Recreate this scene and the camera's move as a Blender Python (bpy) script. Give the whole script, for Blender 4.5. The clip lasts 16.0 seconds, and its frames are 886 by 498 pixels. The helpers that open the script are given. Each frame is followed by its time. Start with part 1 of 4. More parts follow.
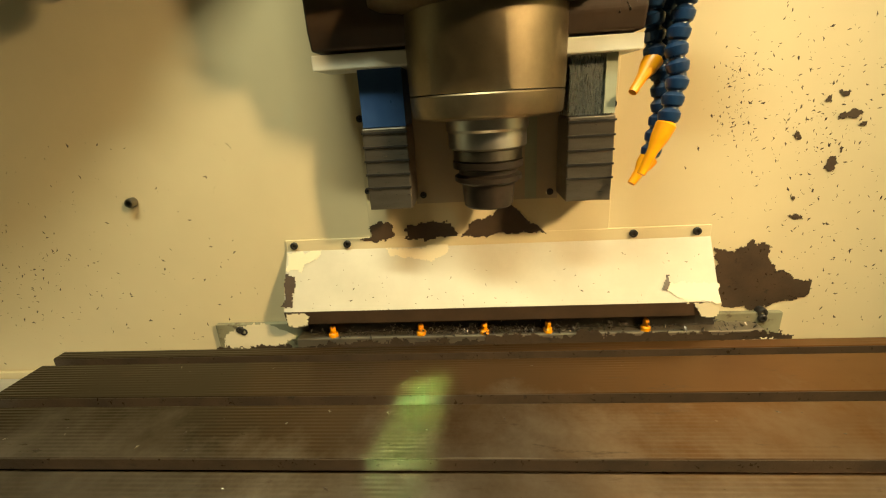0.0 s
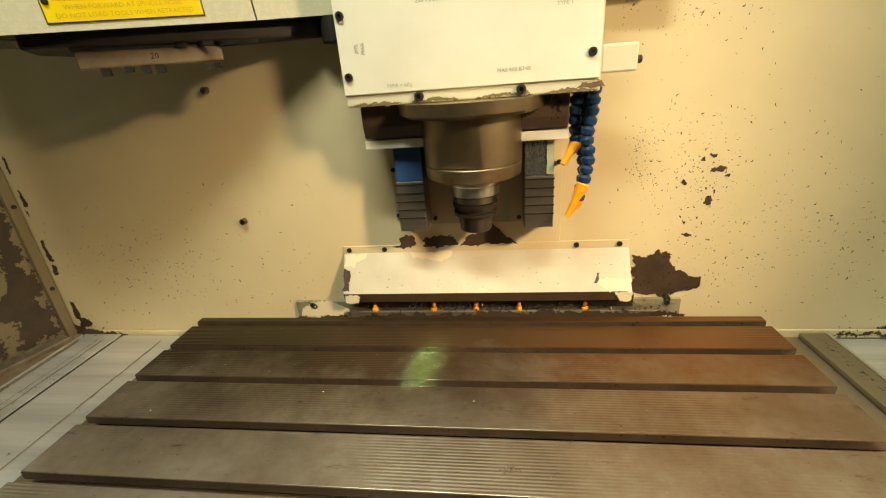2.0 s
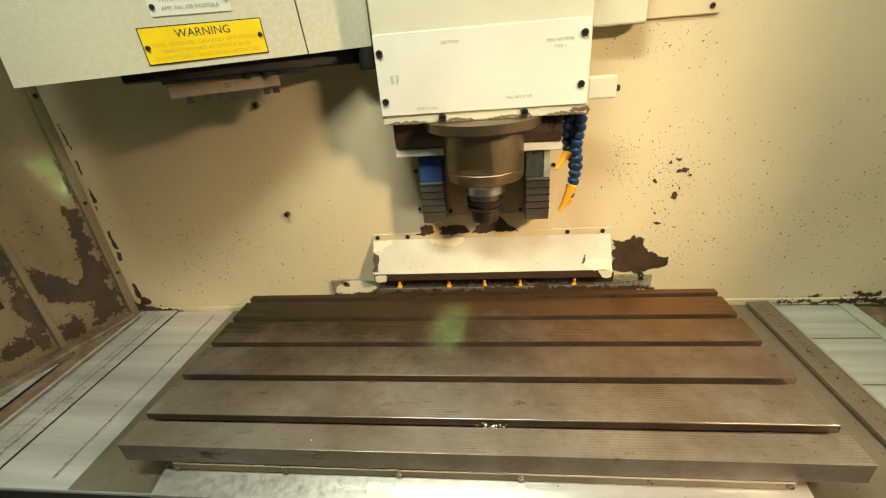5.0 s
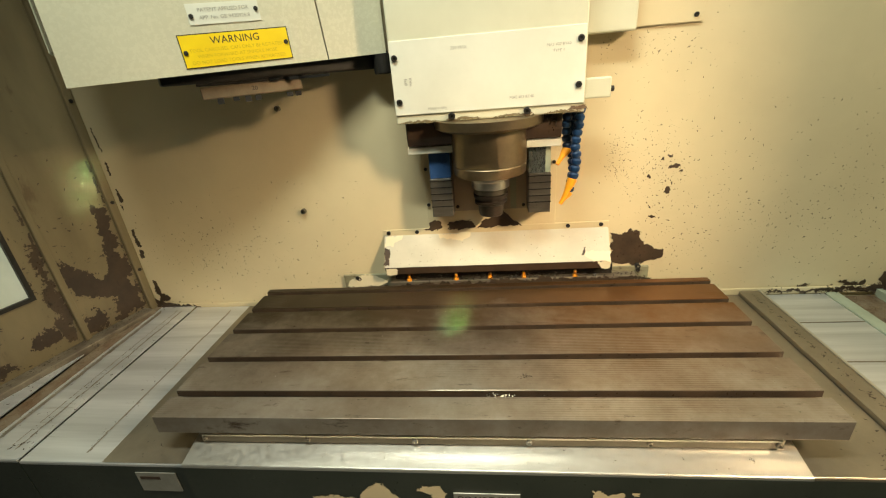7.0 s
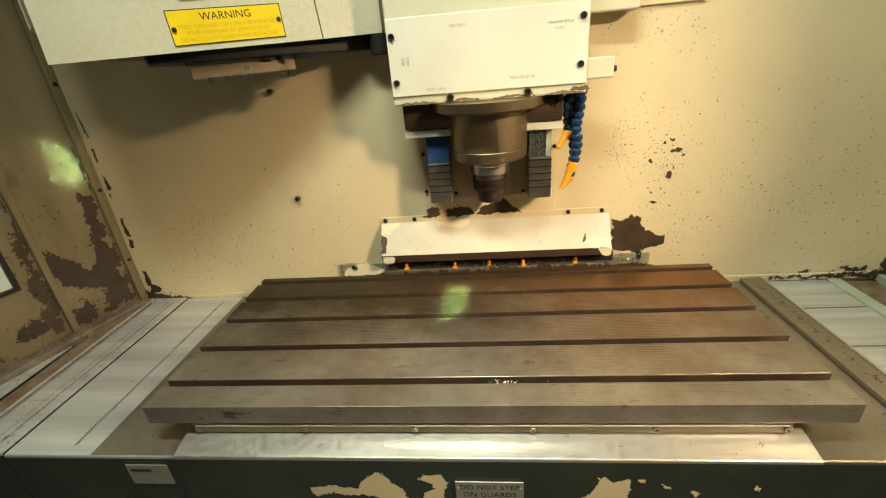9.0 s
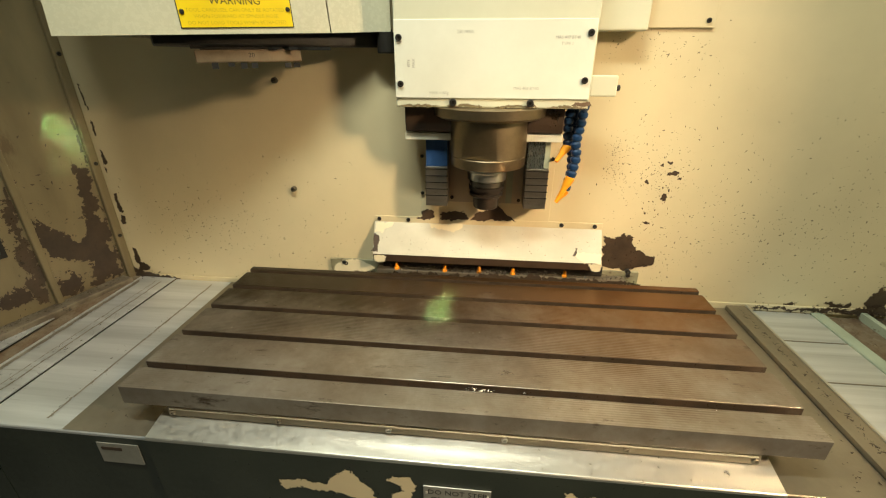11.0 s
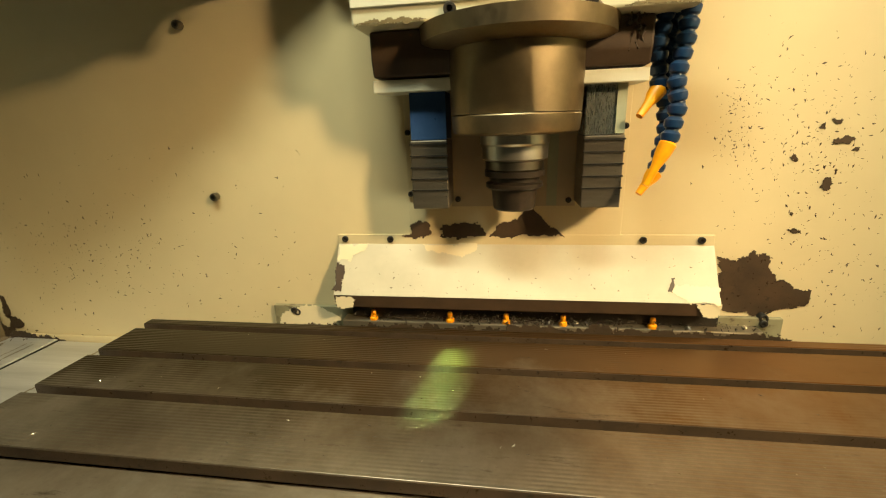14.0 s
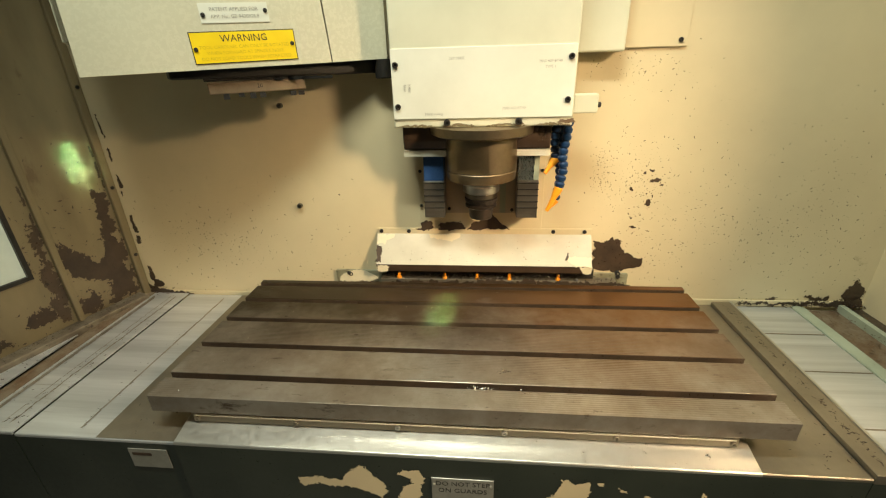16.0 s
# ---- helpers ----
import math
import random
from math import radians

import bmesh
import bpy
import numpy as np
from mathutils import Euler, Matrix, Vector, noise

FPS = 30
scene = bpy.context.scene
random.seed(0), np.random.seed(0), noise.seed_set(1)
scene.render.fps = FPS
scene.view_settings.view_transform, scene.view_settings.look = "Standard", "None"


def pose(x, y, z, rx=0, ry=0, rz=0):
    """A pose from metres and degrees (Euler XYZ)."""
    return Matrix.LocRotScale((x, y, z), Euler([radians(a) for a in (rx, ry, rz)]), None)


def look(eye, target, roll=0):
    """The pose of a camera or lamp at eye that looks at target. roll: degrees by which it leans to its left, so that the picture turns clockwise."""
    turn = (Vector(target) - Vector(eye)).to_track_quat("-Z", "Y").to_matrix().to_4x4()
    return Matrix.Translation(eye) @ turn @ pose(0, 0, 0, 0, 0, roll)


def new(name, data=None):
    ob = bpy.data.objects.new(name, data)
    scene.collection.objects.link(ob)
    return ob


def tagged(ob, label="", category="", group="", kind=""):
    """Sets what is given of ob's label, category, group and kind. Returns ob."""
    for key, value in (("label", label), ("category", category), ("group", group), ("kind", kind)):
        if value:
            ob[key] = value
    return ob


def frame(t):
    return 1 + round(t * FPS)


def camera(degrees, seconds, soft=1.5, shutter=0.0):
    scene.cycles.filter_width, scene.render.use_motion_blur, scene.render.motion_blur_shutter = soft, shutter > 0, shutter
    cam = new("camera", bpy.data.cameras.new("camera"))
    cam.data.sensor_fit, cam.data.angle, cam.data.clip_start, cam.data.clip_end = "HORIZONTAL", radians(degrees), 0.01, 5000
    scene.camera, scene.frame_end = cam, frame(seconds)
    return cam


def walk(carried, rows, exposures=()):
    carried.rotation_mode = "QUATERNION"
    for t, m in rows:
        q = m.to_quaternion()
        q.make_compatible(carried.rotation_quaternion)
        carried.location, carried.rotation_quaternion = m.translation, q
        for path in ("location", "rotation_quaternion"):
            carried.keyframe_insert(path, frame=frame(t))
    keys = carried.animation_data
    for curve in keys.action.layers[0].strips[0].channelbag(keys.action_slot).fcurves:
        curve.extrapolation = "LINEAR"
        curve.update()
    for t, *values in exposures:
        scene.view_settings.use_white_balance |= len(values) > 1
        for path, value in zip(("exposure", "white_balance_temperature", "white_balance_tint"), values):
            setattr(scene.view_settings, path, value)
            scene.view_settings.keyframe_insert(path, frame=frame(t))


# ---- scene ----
cam = camera(92.6, 16.0, soft=1.15)
PATH = [
    (0, (0.066, -0.032, 1.213), (-0.109, 2.136, 0.465), -3.55),
    (0.5, (0.088, -0.115, 1.248), (-0.126, 2.044, 0.485), -3.86),
    (1, (0.124, -0.175, 1.311), (-0.158, 1.945, 0.465), -4.04),
    (1.5, (0.123, -0.203, 1.319), (-0.185, 1.924, 0.498), -4.27),
    (2, (0.126, -0.285, 1.366), (-0.174, 1.823, 0.497), -4.47),
    (2.5, (0.128, -0.335, 1.476), (-0.151, 1.691, 0.424), -5.32),
    (3, (0.137, -0.360, 1.499), (-0.154, 1.654, 0.427), -5.35),
    (3.5, (0.126, -0.367, 1.482), (-0.159, 1.673, 0.459), -5.48),
    (4, (0.114, -0.375, 1.491), (-0.175, 1.646, 0.432), -5.09),
    (6.5, (0.079, -0.531, 1.424), (-0.148, 1.580, 0.541), -4.71),
    (7, (0.078, -0.525, 1.443), (-0.176, 1.567, 0.523), -4.93),
    (7.5, (0.081, -0.519, 1.446), (-0.181, 1.574, 0.528), -5.26),
    (8, (0.075, -0.517, 1.430), (-0.166, 1.588, 0.535), -5.24),
    (8.5, (0.075, -0.513, 1.442), (-0.170, 1.572, 0.503), -5.09),
    (9, (0.065, -0.515, 1.413), (-0.160, 1.572, 0.473), -4.87),
    (11.5, (0.081, -0.511, 1.424), (-0.128, 1.576, 0.481), 0.65),
    (12, (0.081, -0.504, 1.411), (-0.122, 1.598, 0.500), 0.22),
    (12.5, (0.078, -0.427, 1.367), (-0.137, 1.694, 0.506), -0.03),
    (13, (0.085, -0.314, 1.353), (-0.192, 1.791, 0.469), -0.66),
    (13.5, (0.048, -0.137, 1.236), (-0.177, 2.037, 0.519), -0.50),
    (14, (0.072, -0.128, 1.211), (-0.260, 2.053, 0.561), -2.05),
    (14.5, (0.059, -0.132, 1.216), (-0.205, 2.045, 0.522), -1.31),
    (15, (0.090, -0.427, 1.371), (-0.144, 1.701, 0.530), -1.34),
    (15.5, (0.082, -0.538, 1.428), (-0.114, 1.581, 0.556), -1.70),
    (16, (0.086, -0.568, 1.460), (-0.120, 1.529, 0.539), -1.69),
]
walk(cam, [(t, look(eye, target, roll)) for t, eye, target, roll in PATH],
     [(0.0, -0.16, 7900, 3), (1.0, -0.14, 7700, 3), (2.2, -0.14, 7000, 10), (3.5, -0.10, 6500, 10), (12.3, -0.08, 6600, 10), (13.3, -0.12, 7800, 4), (14.5, -0.12, 7800, 4), (15.2, 0.0, 6600, 10), (16, -0.08, 6500, 11)])

world = bpy.data.worlds.new("workshop_air")
scene.world = world
world.use_nodes = True
world.node_tree.nodes["Background"].inputs[0].default_value = (0.80, 1.0, 0.78, 1)
world.node_tree.nodes["Background"].inputs[1].default_value = 0.012


def area_lamp(name, eye, target, size_x, size_y, watts, colour):
    data = bpy.data.lights.new(name, "AREA")
    data.shape, data.size, data.size_y, data.energy, data.color = "RECTANGLE", size_x, size_y, watts, colour
    ob = new(name, data)
    ob.matrix_world = look(eye, target)
    return ob


# the halogen lamp under the machine's roof, and the fluorescent tubes of the workshop
hooded = area_lamp("machine_lamp", (1.41, -0.66, 2.10), (0.13, 0.36, 0.92), 0.20, 0.16, 6.7, (1.0, 0.75, 0.46))
hooded.data.spread = radians(54)
area_lamp("tube_and_pool_light", (-0.12, -0.44, 2.95), (-0.02, 0.15, 0.9), 0.9, 0.12, 54, (0.94, 1.0, 0.84))
# added narrow lamps that make the green pools on table and side panel
pool_light = area_lamp("tube_and_pool_light", (-0.16, -0.75, 3.0), (-0.005, 0.33, 0.90), 0.042, 0.14, 0.42, (0.50, 1.0, 0.50))
pool_light.data.spread = radians(1.1)
pool_light = area_lamp("tube_and_pool_light", (0.20, -1.20, 2.2), (-1.0, 0.490, 1.225), 0.055, 0.11, 0.14, (0.45, 1.0, 0.55))
pool_light.data.spread = radians(1.3)


# ---- materials ----
def nodes_of(name):
    m = bpy.data.materials.new(name)
    m.use_nodes = True
    return m, m.node_tree, m.node_tree.nodes["Principled BSDF"]


def noise_node(nt, scale, detail=6.0, rough=0.6, stretch=None):
    tc = nt.nodes.new("ShaderNodeTexCoord")
    n = nt.nodes.new("ShaderNodeTexNoise")
    n.inputs["Scale"].default_value, n.inputs["Detail"].default_value, n.inputs["Roughness"].default_value = scale, detail, rough
    if stretch:
        mp = nt.nodes.new("ShaderNodeMapping")
        mp.inputs["Scale"].default_value = stretch
        nt.links.new(tc.outputs["Object"], mp.inputs[0])
        nt.links.new(mp.outputs[0], n.inputs["Vector"])
    else:
        nt.links.new(tc.outputs["Object"], n.inputs["Vector"])
    return n


def ramp_node(nt, src, stops):
    r = nt.nodes.new("ShaderNodeValToRGB")
    while len(r.color_ramp.elements) < len(stops):
        r.color_ramp.elements.new(0.5)
    for e, (p, c) in zip(r.color_ramp.elements, stops):
        e.position = p
        e.color = (*c, 1) if len(c) == 3 else c
    nt.links.new(src, r.inputs[0])
    return r


def mix_node(nt, fac, a, b, kind="MIX"):
    m = nt.nodes.new("ShaderNodeMix")
    m.data_type, m.blend_type = "RGBA", kind
    if isinstance(fac, float):
        m.inputs[0].default_value = fac
    else:
        nt.links.new(fac, m.inputs[0])
    for k, v in ((6, a), (7, b)):
        if isinstance(v, tuple):
            m.inputs[k].default_value = (*v, 1)
        else:
            nt.links.new(v, m.inputs[k])
    return m.outputs[2]


def bump_node(nt, bsdf, src, strength, distance):
    b = nt.nodes.new("ShaderNodeBump")
    b.inputs["Strength"].default_value, b.inputs["Distance"].default_value = strength, distance
    nt.links.new(src, b.inputs["Height"])
    nt.links.new(b.outputs[0], bsdf.inputs["Normal"])


def surface(name, base, second, rough=(0.35, 0.6), metal=0.0, big=6.0, fine=60.0, dirt=None, dirt_at=0.62, bump=0.15, stretch=None):
    """A painted or metal surface: two colours mixed by a broad noise, dirt in a finer one, uneven gloss and a fine relief."""
    m, nt, b = nodes_of(name)
    n1 = noise_node(nt, big, 5, 0.6, stretch)
    n2 = noise_node(nt, fine, 8, 0.7, stretch)
    col = mix_node(nt, ramp_node(nt, n1.outputs[0], [(0.35, (0, 0, 0)), (0.65, (1, 1, 1))]).outputs[0], base, second)
    if dirt:
        n3 = noise_node(nt, big * 3.1, 9, 0.72, stretch)
        col = mix_node(nt, ramp_node(nt, n3.outputs[0], [(dirt_at, (0, 0, 0)), (dirt_at + 0.09, (1, 1, 1))]).outputs[0], col, dirt)
    nt.links.new(col, b.inputs["Base Color"])
    b.inputs["Metallic"].default_value = metal
    lo, hi = rough
    nt.links.new(ramp_node(nt, n2.outputs[0], [(0.3, (lo, lo, lo)), (0.7, (hi, hi, hi))]).outputs[0], b.inputs["Roughness"])
    bump_node(nt, b, n2.outputs[0], bump, 0.001)
    return m


CREAM = surface("cream_wall_paint", (0.66, 0.56, 0.35), (0.57, 0.48, 0.30), (0.30, 0.46), 0, 2.2, 90, (0.36, 0.28, 0.15), 0.68, 0.12)
# darker cream: side panel's shade put into its paint; also colours the head's grime
SHADED_GRIMY_CREAM = surface("shaded_grimy_cream_paint", (0.21, 0.165, 0.088), (0.125, 0.098, 0.052), (0.28, 0.46), 0, 3.5, 90, (0.105, 0.075, 0.04), 0.60, 0.16, (1.6, 1.6, 0.5))
HEAD_PAINT = surface("pale_machine_paint", (0.60, 0.59, 0.45), (0.53, 0.52, 0.39), (0.35, 0.5), 0, 5, 90, (0.45, 0.38, 0.20), 0.70, 0.08)
DRUM_PAINT = surface("drum_paint", (0.60, 0.57, 0.42), (0.55, 0.52, 0.38), (0.22, 0.32), 0, 4, 120, None, 0.7, 0.04)
PLATE_WHITE = surface("white_plate", (0.70, 0.70, 0.60), (0.64, 0.64, 0.54), (0.3, 0.45), 0, 8, 120, None, 0.7, 0.03)
GUARD_GREY = surface("worn_guard_paint", (0.53, 0.50, 0.40), (0.45, 0.42, 0.33), (0.4, 0.6), 0, 9, 90, (0.33, 0.27, 0.18), 0.68, 0.12)
FRESH = surface("bright_cream_paint", (0.68, 0.60, 0.41), (0.63, 0.56, 0.39), (0.4, 0.5), 0, 9, 90, None, 0.7, 0.05)
BROWN = surface("bare_brown_primer", (0.066, 0.040, 0.023), (0.042, 0.026, 0.016), (0.35, 0.6), 0, 18, 120, (0.05, 0.035, 0.025), 0.6, 0.25)
# darker copy of the bare brown primer, used on the side panel
DARKBROWN = surface("dark_brown_metal", (0.030, 0.019, 0.012), (0.048, 0.029, 0.017), (0.40, 0.60), 0, 18, 120, (0.02, 0.013, 0.009), 0.6, 0.25)
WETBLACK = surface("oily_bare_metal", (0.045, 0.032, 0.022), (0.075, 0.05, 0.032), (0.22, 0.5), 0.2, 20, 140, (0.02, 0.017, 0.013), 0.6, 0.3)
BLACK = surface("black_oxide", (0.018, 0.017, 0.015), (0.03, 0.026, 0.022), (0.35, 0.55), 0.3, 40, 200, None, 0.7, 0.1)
SPINDLE = surface("oily_spindle_steel", (0.34, 0.265, 0.165), (0.24, 0.19, 0.12), (0.36, 0.52), 1.0, 14, 120, (0.12, 0.09, 0.055), 0.66, 0.12)
CHROME = surface("bright_ground_steel", (0.80, 0.78, 0.72), (0.66, 0.64, 0.58), (0.28, 0.40), 1.0, 30, 200, None, 0.7, 0.03)
RINGSTEEL = surface("dull_ring_steel", (0.30, 0.27, 0.22), (0.20, 0.18, 0.145), (0.28, 0.42), 1.0, 30, 200, None, 0.7, 0.05)
NOSEBLACK = surface("black_tool_end", (0.045, 0.038, 0.032), (0.07, 0.055, 0.045), (0.3, 0.45), 0.6, 30, 200, None, 0.7, 0.05)
DARKGREEN = surface("dark_green_paint", (0.018, 0.023, 0.016), (0.030, 0.036, 0.026), (0.25, 0.42), 0, 6, 90, (0.025, 0.026, 0.02), 0.6, 0.08)
COVERSTEEL = surface("brushed_cover_steel", (0.78, 0.79, 0.79), (0.56, 0.57, 0.56), (0.30, 0.50), 0.70, 5, 60, (0.30, 0.26, 0.20), 0.66, 0.08, (0.22, 5.0, 1.0))
DULLSTEEL = surface("dull_cover_steel", (0.36, 0.315, 0.24), (0.27, 0.235, 0.18), (0.32, 0.5), 0.85, 7, 70, (0.16, 0.12, 0.08), 0.66, 0.10)
STREAK = surface("dull_streak", (0.48, 0.44, 0.37), (0.30, 0.26, 0.20), (0.35, 0.55), 0.8, 20, 90, None, 0.7, 0.1)
LIPSTEEL = surface("bright_guard_steel", (0.72, 0.70, 0.64), (0.60, 0.58, 0.52), (0.26, 0.42), 0.9, 7, 80, (0.42, 0.34, 0.24), 0.70, 0.06)
RAIL = surface("scraper_strip_steel", (0.23, 0.20, 0.16), (0.31, 0.28, 0.23), (0.25, 0.4), 0.9, 10, 120, (0.10, 0.075, 0.05), 0.66, 0.08, (1, 1, 6))
# blue base colour stands in for a reflection on the left upper strip
BLUE_REFLECTION = surface("blue_strip_reflection", (0.025, 0.07, 0.20), (0.04, 0.10, 0.24), (0.25, 0.4), 0.3, 20, 120, None, 0.7, 0.05)
PALESTRIP = surface("pale_strip_steel", (0.40, 0.42, 0.38), (0.30, 0.34, 0.33), (0.2, 0.35), 0.9, 20, 120, None, 0.7, 0.05, (6, 1, 1))
RUSTY = surface("rusty_trough_bed", (0.12, 0.070, 0.036), (0.19, 0.15, 0.10), (0.4, 0.7), 0, 22, 90, (0.09, 0.055, 0.03), 0.55, 0.4)
PALEGREEN = surface("pale_green_trim", (0.36, 0.40, 0.30), (0.30, 0.33, 0.24), (0.4, 0.6), 0, 12, 90, (0.12, 0.09, 0.05), 0.62, 0.15)
HOSEBLUE = surface("blue_plastic", (0.006, 0.026, 0.075), (0.009, 0.036, 0.095), (0.25, 0.4), 0, 60, 200, (0.03, 0.04, 0.05), 0.68, 0.05)
ORANGE = surface("orange_plastic", (0.90, 0.36, 0.016), (0.82, 0.29, 0.012), (0.3, 0.45), 0, 60, 200, None, 0.7, 0.03)
YELLOW = surface("yellow_sign", (0.86, 0.62, 0.012), (0.80, 0.56, 0.012), (0.3, 0.4), 0, 20, 150, None, 0.7, 0.02)
INK = surface("black_ink", (0.02, 0.018, 0.015), (0.03, 0.027, 0.022), (0.5, 0.6), 0, 40, 200, None, 0.7, 0.0)
FADEDINK = surface("faded_yellow_ink", (0.52, 0.36, 0.012), (0.58, 0.41, 0.012), (0.4, 0.5), 0, 40, 200, None, 0.7, 0.0)
GREYINK = surface("grey_ink", (0.26, 0.25, 0.21), (0.36, 0.35, 0.29), (0.5, 0.6), 0, 200, 200, None, 0.7, 0.0)
ALUPLATE = surface("stamped_alloy_plate", (0.42, 0.41, 0.36), (0.34, 0.33, 0.28), (0.3, 0.5), 0.6, 30, 150, (0.2, 0.17, 0.12), 0.64, 0.1)
GLASSPALE = surface("oily_window_pane", (0.62, 0.68, 0.60), (0.55, 0.62, 0.54), (0.3, 0.5), 0, 12, 90, (0.3, 0.3, 0.22), 0.68, 0.05)
CHIP = surface("steel_swarf", (0.16, 0.14, 0.12), (0.05, 0.042, 0.036), (0.2, 0.4), 0.8, 80, 200, None, 0.7, 0.0)
CHIPBRIGHT = surface("bright_swarf", (0.62, 0.58, 0.50), (0.45, 0.42, 0.37), (0.2, 0.35), 0.9, 80, 200, None, 0.7, 0.0)
ROOMGREY = surface("workshop_wall_paint", (0.16, 0.17, 0.15), (0.13, 0.14, 0.12), (0.6, 0.8), 0, 1.5, 20, None, 0.7, 0.05)
CONCRETE = surface("concrete_floor", (0.24, 0.23, 0.21), (0.19, 0.185, 0.17), (0.6, 0.8), 0, 2, 30, (0.1, 0.095, 0.085), 0.64, 0.1)


def table_material():
    """Ground cast iron: fine planing marks along the slots, dark spots, rear reflection and shade in the colour."""
    m, nt, b = nodes_of("ground_table_iron")
    n1 = noise_node(nt, 4.5, 9, 0.70)
    n2 = noise_node(nt, 30, 10, 0.76, (0.45, 1.8, 1))
    col = ramp_node(nt, n1.outputs[0], [(0.28, (0.20, 0.155, 0.115)), (0.48, (0.32, 0.275, 0.22)), (0.70, (0.47, 0.43, 0.37))])
    tc0 = nt.nodes.new("ShaderNodeTexCoord")
    sep = nt.nodes.new("ShaderNodeSeparateXYZ")
    nt.links.new(tc0.outputs["Object"], sep.inputs[0])
    wob = nt.nodes.new("ShaderNodeMath")
    wob.operation, wob.inputs[1].default_value = "MULTIPLY_ADD", 0.55
    nt.links.new(noise_node(nt, 3.0, 8, 0.7).outputs[0], wob.inputs[0])
    nt.links.new(sep.outputs[1], wob.inputs[2])
    # mask over the rear half, where reflection and shade are painted in
    tone = ramp_node(nt, wob.outputs[0], [(0.34, (0, 0, 0)), (0.60, (1, 1, 1))])
    along = nt.nodes.new("ShaderNodeMath")
    along.operation, along.inputs[1].default_value = "MULTIPLY_ADD", 0.7
    nt.links.new(noise_node(nt, 2.3, 7, 0.7).outputs[0], along.inputs[0])
    nt.links.new(sep.outputs[0], along.inputs[2])
    # left end: painted shade; right end: painted reflection of the warm wall
    rear_tint = ramp_node(nt, along.outputs[0], [(0.15, (0.045, 0.034, 0.020)), (0.85, (0.165, 0.076, 0.025))])
    stained = mix_node(nt, tone.outputs[0], col.outputs[0], rear_tint.outputs[0])
    spots = ramp_node(nt, n2.outputs[0], [(0.58, (0, 0, 0)), (0.70, (1, 1, 1))])
    nt.links.new(mix_node(nt, spots.outputs[0], stained, (0.085, 0.056, 0.036)), b.inputs["Base Color"])
    b.inputs["Metallic"].default_value = 0.75
    nt.links.new(ramp_node(nt, n2.outputs[0], [(0.25, (0.24, 0.24, 0.24)), (0.75, (0.42, 0.42, 0.42))]).outputs[0], b.inputs["Roughness"])
    tc = nt.nodes.new("ShaderNodeTexCoord")
    w = nt.nodes.new("ShaderNodeTexWave")
    w.wave_type, w.bands_direction = "BANDS", "Y"
    w.inputs["Scale"].default_value, w.inputs["Distortion"].default_value, w.inputs["Detail"].default_value = 62, 0.15, 1
    nt.links.new(tc.outputs["Object"], w.inputs["Vector"])
    mask = ramp_node(nt, noise_node(nt, 3.1, 3, 0.5).outputs[0], [(0.42, (0, 0, 0)), (0.58, (1, 1, 1))])
    lines = nt.nodes.new("ShaderNodeMath")
    lines.operation = "MULTIPLY"
    nt.links.new(w.outputs[1], lines.inputs[0])
    nt.links.new(mask.outputs[0], lines.inputs[1])
    bump_node(nt, b, lines.outputs[0], 0.7, 0.0007)
    return m


TABLE = table_material()


# ---- builders ----
def part(name, bm, material, parent=None, label="", smooth=False):
    me = bpy.data.meshes.new(name)
    bmesh.ops.recalc_face_normals(bm, faces=bm.faces[:])
    bm.to_mesh(me)
    bm.free()
    if material:
        me.materials.append(material)
    if smooth:
        for p in me.polygons:
            p.use_smooth = True
        me.set_sharp_from_angle(angle=radians(28))
    ob = new(name, me)
    if parent:
        ob.parent = parent
    return tagged(ob, label)


def thing(name, label, category, kind="", group="", at=None):
    ob = new(name)
    ob.empty_display_size = 0.05
    return tagged(ob, label, category, group, kind)


def block(x0, x1, y0, y1, z0, z1, bevel=0.0, segs=2, bm=None):
    own = bm is None
    bm = bm or bmesh.new()
    got = bmesh.ops.create_cube(bm, size=1)
    for v in got["verts"]:
        v.co = Vector(((x0 + x1) / 2 + v.co.x * (x1 - x0), (y0 + y1) / 2 + v.co.y * (y1 - y0), (z0 + z1) / 2 + v.co.z * (z1 - z0)))
    if bevel and own:
        bmesh.ops.bevel(bm, geom=bm.edges[:], offset=bevel, segments=segs, affect="EDGES", profile=0.5)
    return bm


def prism(outline, x0, x1, bevel=0.0):
    """A profile of (y, z) drawn along x."""
    bm = bmesh.new()
    a = [bm.verts.new((x0, y, z)) for y, z in outline]
    b = [bm.verts.new((x1, y, z)) for y, z in outline]
    bm.faces.new(a)
    bm.faces.new(b[::-1])
    n = len(outline)
    for i in range(n):
        bm.faces.new((a[i], b[i], b[(i + 1) % n], a[(i + 1) % n]))
    bmesh.ops.recalc_face_normals(bm, faces=bm.faces[:])
    if bevel:
        bmesh.ops.bevel(bm, geom=bm.edges[:], offset=bevel, segments=2, affect="EDGES", profile=0.5)
    return bm


def upright(outline, z0, z1, bevel=0.0):
    """An outline of (x, y) drawn up from z0 to z1."""
    bm = bmesh.new()
    a = [bm.verts.new((x, y, z0)) for x, y in outline]
    b = [bm.verts.new((x, y, z1)) for x, y in outline]
    bm.faces.new(a[::-1])
    bm.faces.new(b)
    n = len(outline)
    for i in range(n):
        bm.faces.new((a[i], a[(i + 1) % n], b[(i + 1) % n], b[i]))
    bmesh.ops.recalc_face_normals(bm, faces=bm.faces[:])
    if bevel:
        bmesh.ops.bevel(bm, geom=bm.edges[:], offset=bevel, segments=2, affect="EDGES", profile=0.5)
    return bm


